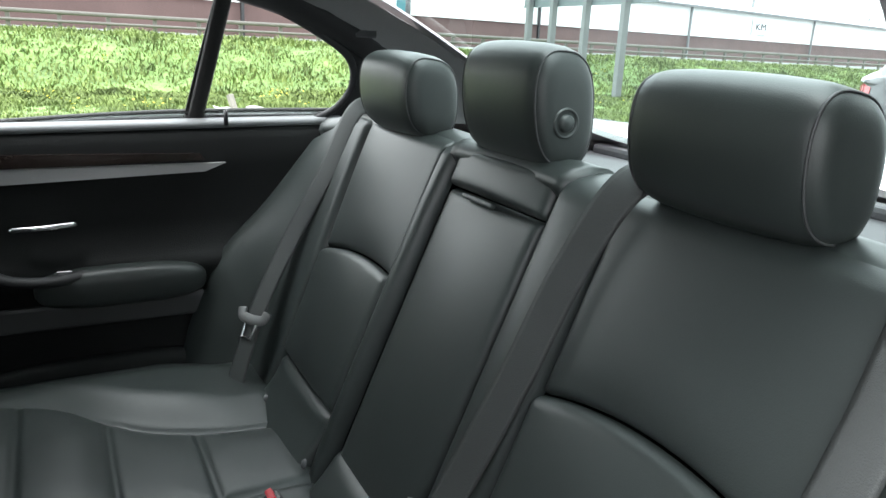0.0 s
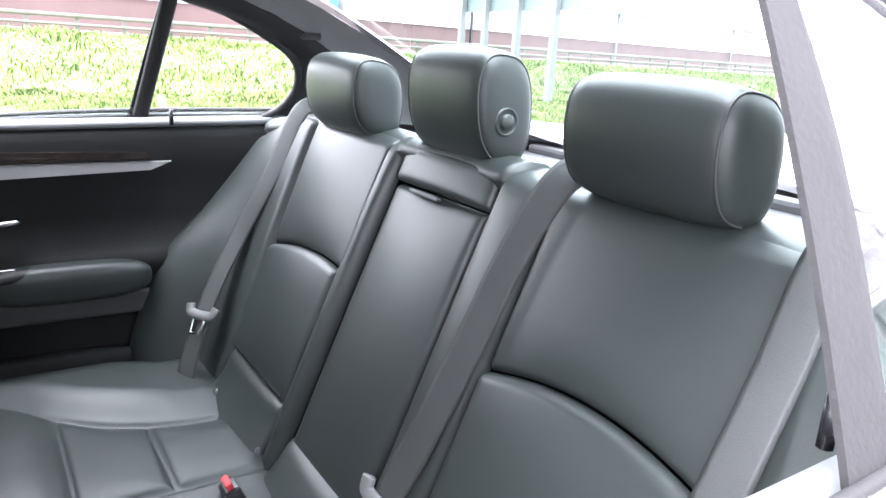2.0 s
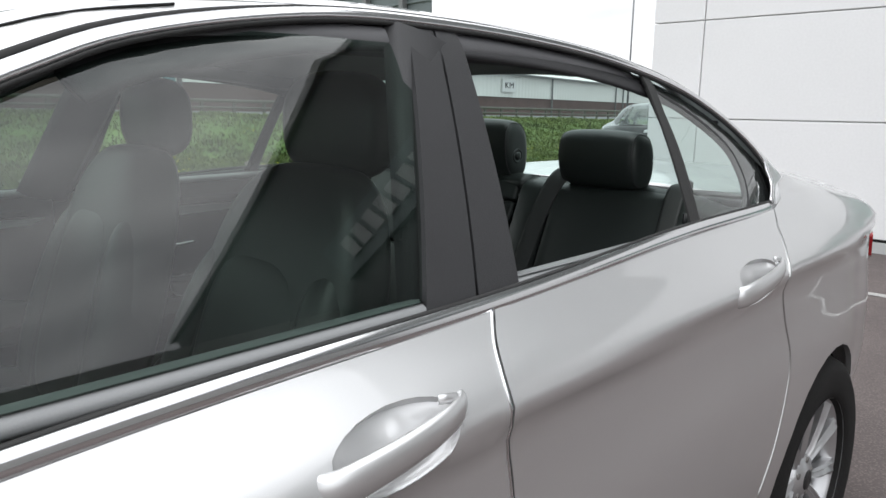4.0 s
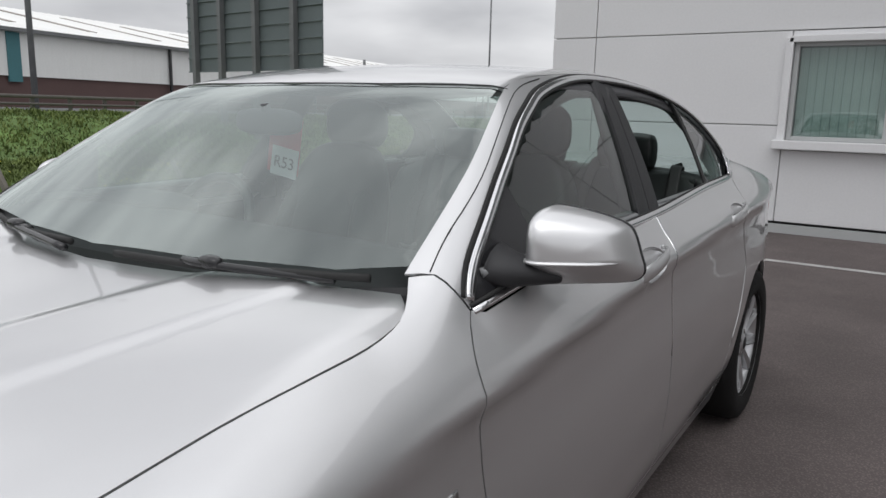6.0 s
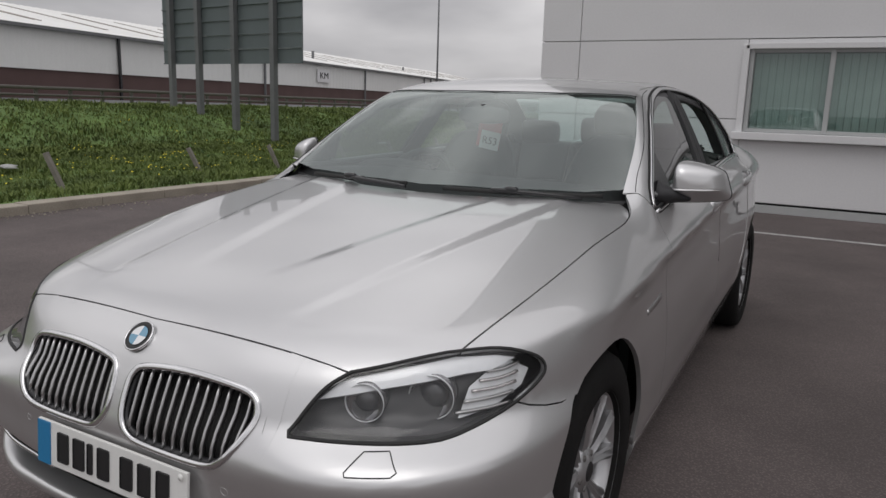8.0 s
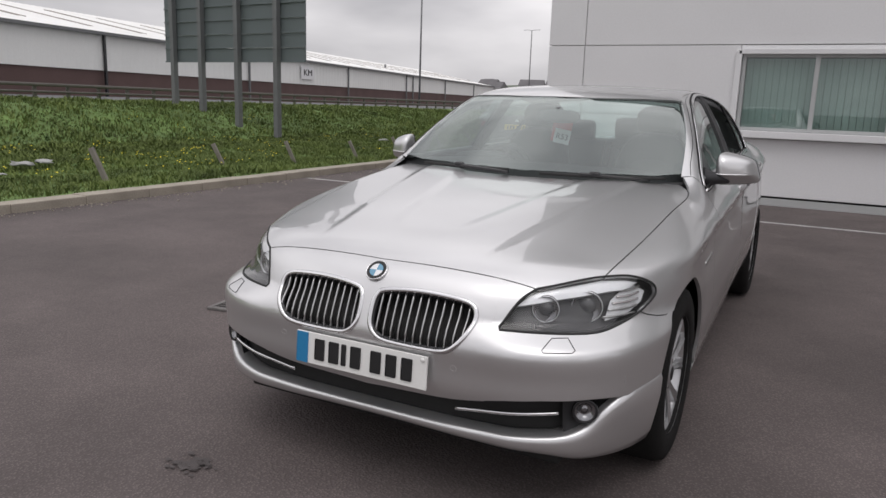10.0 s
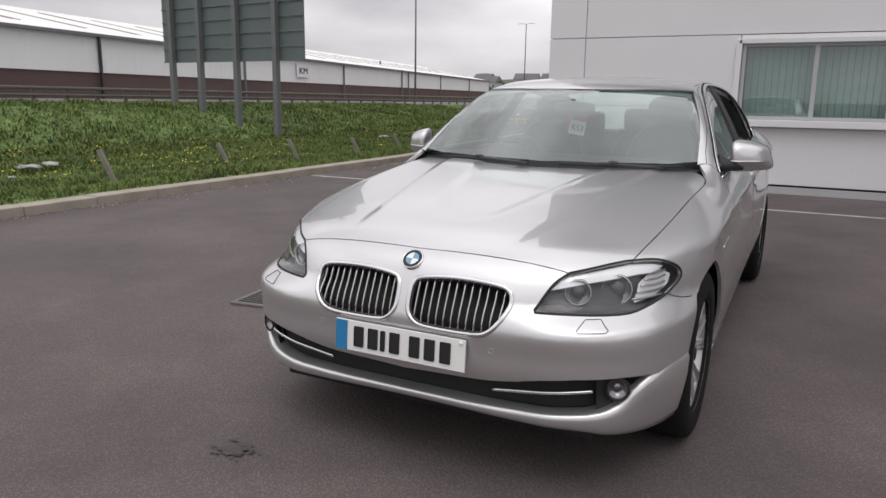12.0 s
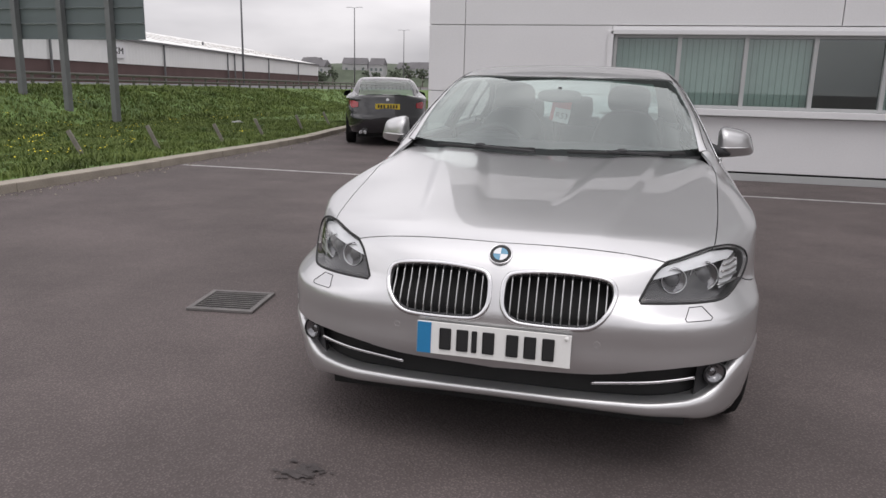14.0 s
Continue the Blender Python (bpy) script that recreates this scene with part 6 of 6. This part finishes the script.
# door cards
def door_card(s, y0, y1, rear):
    d = (rdoors if rear else fdoors)[0 if s > 0 else 1]
    prof = law((.30, .79), (.45, .775), (.60, .765), (.70, .755), (.74, .735), (.76, .735), (.79, .76), (.93, .766), (.98, .760), (1.03, .765), (1.045, .778), (1.052, .79), (1.06, .81))
    zs = [.30, .40, .50, .60, .66, .70, .72, .74, .75, .76, .775, .79, .85, .93, .96, .98, 1.01, 1.03, 1.045, 1.052, 1.057]
    yy = np.linspace(y0, y1, 24)
    verts = [(s * float(prof(z)), y + (.15 * step(.78, 1.0, z) * (y - y0) / (y1 - y0) if rear else 0), z + .02 * (y - 2.6) * (z > 1)) for z in zs for y in yy]
    k = len(yy)
    card = part("door_card", mesh_of("door_card", verts, [(j * k + i, j * k + i + 1, (j + 1) * k + i + 1, (j + 1) * k + i) for j in range(len(zs) - 1) for i in range(k - 1)], door_plastic), None, d, "charcoal door card with wood and silver trim")
    ye = y1 - .16 if rear else y1 - .05
    top = [(s * .788, y, 1.044 + .02 * (y - 2.6)) for y in np.linspace(y0, y1 + (.14 if rear else 0), 12)]
    part("sill_cap", sweep("sill_cap", top, cap_grey, .026, .012, 10), None, d)
    def wedge(name, z0, z1, z2, z3, mat, x):
        v = []
        for q, x_ in ((0, x), (1, x - .012)):
            v += [(s * (x_ + .006), y0 + .03, z0), (s * x_, ye - .02, z1), (s * x_, ye + .025 if mat is trim_silver else ye - .03, z2), (s * (x_ + .006), y0 + .03, z3)]
        return part(name, mesh_of(name, v, [(4, 5, 6, 7), (0, 3, 2, 1), (0, 1, 5, 4), (1, 2, 6, 5), (2, 3, 7, 6), (3, 0, 4, 7)], mat, False), None, d)
    wedge("wood_trim", .972, .984, .998, 1.006, wood_trim, .750)
    wedge("silver_trim", .938, .958, .976, .973, trim_silver, .752)
    part("armrest", pillow("armrest", (.07, .34, .085), leather, (3, 3)), None, d).location = (s * .728, ye - .20, .725)
    part("trim_band", box(.012, .44, .055, pose(s * .746, ye - .22, .660, 0, 0, 0), .008), band_grey, d)
    part("pull_handle", sweep("pull_handle", curve([(s * .73, ye - .48, .80), (s * .70, ye - .42, .765), (s * .70, ye - .34, .752), (s * .72, ye - .27, .755)], 5), dark_trim, .016, .012, 8), None, d)
    part("door_release", sweep("door_release", curve([(s * .748, ye - .40, .853), (s * .735, ye - .34, .857), (s * .742, ye - .28, .860)], 5), chrome, .011, .007, 8), None, d, "chrome inner door release")
    part("window_switch", box(.012, .03, .008, pose(s * .72, ye - .31, .765), .002), chrome, d)
    part("lock_pin", sweep("lock_pin", [(s * .752, ye + .03, 1.055), (s * .752, ye + .03, 1.088)], gloss_black, .005), None, d)
    part("door_pocket", pillow("door_pocket", (.05, .5, .11), door_plastic, (3, 3)), None, d).location = (s * .755, ye - .25, .50)


for s in (1, -1):
    door_card(s, 2.60, 3.36, True)
    door_card(s, 1.62, 2.52, False)
    part("cabin_side", box(.02, 2.2, .5, pose(s * .80, 2.6, .48)), shut, car)
part("cabin_floor", box(1.5, 2.2, .04, pose(0, 2.5, .30)), dark_trim, car)

# front seats
for s in (1, -1):
    seat = part("front_seat", pillow("front_seat", (.50, .50, .17), leather, (3.4, 3)), None, car, "black leather front seat")
    seat.location = (s * .37, 2.18, .52)
    def lean_back(v):
        v = v.copy()
        v[:, 1] += .30 * (v[:, 2] + .33)
        v[:, 0] *= 1 - .22 * np.clip((v[:, 2] + .05) / .38, 0, 1)
        return v
    part("backrest", pillow("backrest", (.50, .16, .68), leather, (3.4, 3.6), (36, 26), lean_back), None, seat).location = (0, .22, .33)
    for side in (-1, 1):
        part("bolster", pillow("bolster", (.10, .15, .50), leather, (2.6, 3.0), (24, 22), lambda v: v + np.stack([-.16 * side * np.clip(v[:, 2] + .05, 0, 1), .30 * (v[:, 2] + .33), 0 * v[:, 2]], 1)), None, seat).location = (side * .205, .185, .28)
        part("seat_bolster", pillow("seat_bolster", (.10, .44, .12), leather, (2.6, 3.0), (24, 18)), None, seat).location = (side * .21, -.02, .06)
    part("insert", pillow("insert", (.29, .07, .46), leather, (3.2, 3.4), (26, 22), lambda v: v * (1, 1, 1) + np.stack([0 * v[:, 2], .30 * (v[:, 2] + .33), 0 * v[:, 2]], 1)), None, seat).location = (0, .155, .30)
    part("head_restraint", pillow("head_restraint", (.27, .11, .19), leather, (3, 2.8), (32, 20)), None, seat).location = (0, .47, .735)
    part("seat_base", box(.44, .46, .16, pose(0, 0, -.14), .03), dark_trim, seat)
dash = part("dashboard", sweep("dashboard", [(-.76, 1.66, .90), (-.4, 1.63, .93), (0, 1.63, .925), (.4, 1.63, .92), (.76, 1.66, .90)], dark_trim, .24, .12, 16, up=(0, 0, 1)), None, car, "dark grained dashboard")
part("instrument_hood", pillow("instrument_hood", (.34, .2, .08), dark_trim, (2.6, 2.4)), None, dash).location = (-.37, 1.74, 1.035)
part("centre_console", box(.22, .8, .25, pose(0, 2.15, .52), .03), dark_trim, car)
ring = [(-.37 + .185 * math.cos(a), 1.93 + .09 * math.sin(a), .93 + .165 * math.sin(a)) for a in np.linspace(0, 2 * math.pi, 40, endpoint=False)]
wheel_ob = part("steering_wheel", sweep("steering_wheel", ring, leather, .016, .016, 10, True, up=(0, .87, -.48)), None, car, "black leather steering wheel")
part("wheel_boss", pillow("wheel_boss", (.15, .06, .12), dark_trim), None, wheel_ob).location = (-.37, 1.91, .925)
for dx in (-1, 1):
    part("wheel_spoke", sweep("wheel_spoke", [(-.37, 1.915, .925), (-.37 + dx * .18, 1.93, .93)], satin, .014, .008, 8), None, wheel_ob)

# inside mirror with a hanging tag
im = part("inside_mirror", pillow("inside_mirror", (.24, .035, .07), sill_grey, (3, 3), shape=lambda v: v + (0, 1.86, 1.275)), None, car, "inside mirror with hanging stock tag")
part("mirror_stalk", sweep("mirror_stalk", [(0, 1.86, 1.29), (0, 1.85, 1.322)], sill_grey, .012), None, im)
part("red_tag", box(.105, .003, .15, pose(.008, 1.910, 1.212, 0, 8, 6), .0), red_card, im, "red hanging tag")
card = part("stock_card", box(.088, .003, .078, pose(.012, 1.903, 1.168, 0, 10, 6), .0), badge_white, im, "white card printed R53")
ct = bpy.data.curves.new("card_print", "FONT")
ct.body, ct.size, ct.extrude, ct.align_x = "R53", .044, .0006, "CENTER"
ct.materials.append(ink)
ct_ob = new("card_print", ct)
ct_ob.parent = im
ct_ob.matrix_basis = pose(.010, 1.900, 1.152, 90, 10, 6)

# ---- the black car parked behind ----
rear_car = thing("black_car", "black parked car seen from behind, red tail lamps", "car", at=pose(-6.28, 17.2, 0, 0, 0, 200))
SHARED = ("rear_bumper", "boot_lid", "rear_wing", "tail_lamp", "roof", "side_frame", "rear_door", "front_door", "front_wing", "bonnet", "sill", "rear_window", "windscreen", "wheel_arch_liner", "underbody", "front_window", "quarter_window", "pillar_cover", "door_mirror", "seam_backing", "boot_box", "bulkhead", "parcel_shelf")
for o in [q for q in car.children_recursive if q.type == "MESH" and q.name.split(".")[0] in SHARED]:
    c = new(o.name.split(".")[0], o.data)
    c.parent = rear_car
    c.matrix_basis = o.matrix_basis
    c.visible_shadow = o.visible_shadow
    if o.data.materials[0] == silver:
        c.material_slots[0].link = "OBJECT"
        c.material_slots[0].material = black_paint
for y, x in ((.832, .790), (3.80, .790)):
    for s in (1, -1):
        w = wheel(y, x, s)
        w.parent = rear_car
rear_y = float(land(body, [(0, 5.6, .84)], (0, -1, 0))[0, 1])
yp = part("rear_number_plate", box(.52, .01, .111, pose(0, rear_y + .006, .84), .002), plate_yellow, rear_car, "yellow rear number plate")
for x in (-.19, -.13, -.07, -.01, .07, .13, .19):
    part("plate_bar", box(.036, .004, .07, pose(x, rear_y + .012, .84)), ink, yp)
for s in (-1, 1):
    part("exhaust_pipe", lathe("exhaust_pipe", [(.030, -.02), (.034, 0), (.034, .12), (.028, .12), (.028, .02), (0, .02)], chrome, 20), None, rear_car).matrix_basis = pose(.52 + s * .045, 4.80, .30, 0, 0, 90)
part("boot_badge", lathe("boot_badge", [(0, .004), (.035, .003), (.037, 0)], badge_white, 20, "z"), None, rear_car).matrix_basis = pose(0, float(land(body, [(0, 5.6, .97)], (0, -1, 0))[0, 1]), .97, -90)

# ---- unseen building added for window reflections; its grey wall cuts side light ----
front = tagged(new("opposite_building"), "unseen grey building added for reflections, with a row of shop windows", "building")
front.matrix_basis = pose(9.5, 17, 0, 0, 0, 0)
part("front_wall", box(.3, 30, 6.4, pose(.2, 0, 3.2), .02), grey_render, front)
for i in range(5):
    wf = part("shop_window", box(.06, 2.4, 2.1, pose(.03, -6 + i * 3.3, 1.5)), teal, front)
    for q in (-1, 0, 1):
        part("window_bar", box(.06, .07, 2.2, pose(.0, -6 + i * 3.3 + q * 1.2, 1.5), .005), frame_grey, wf)
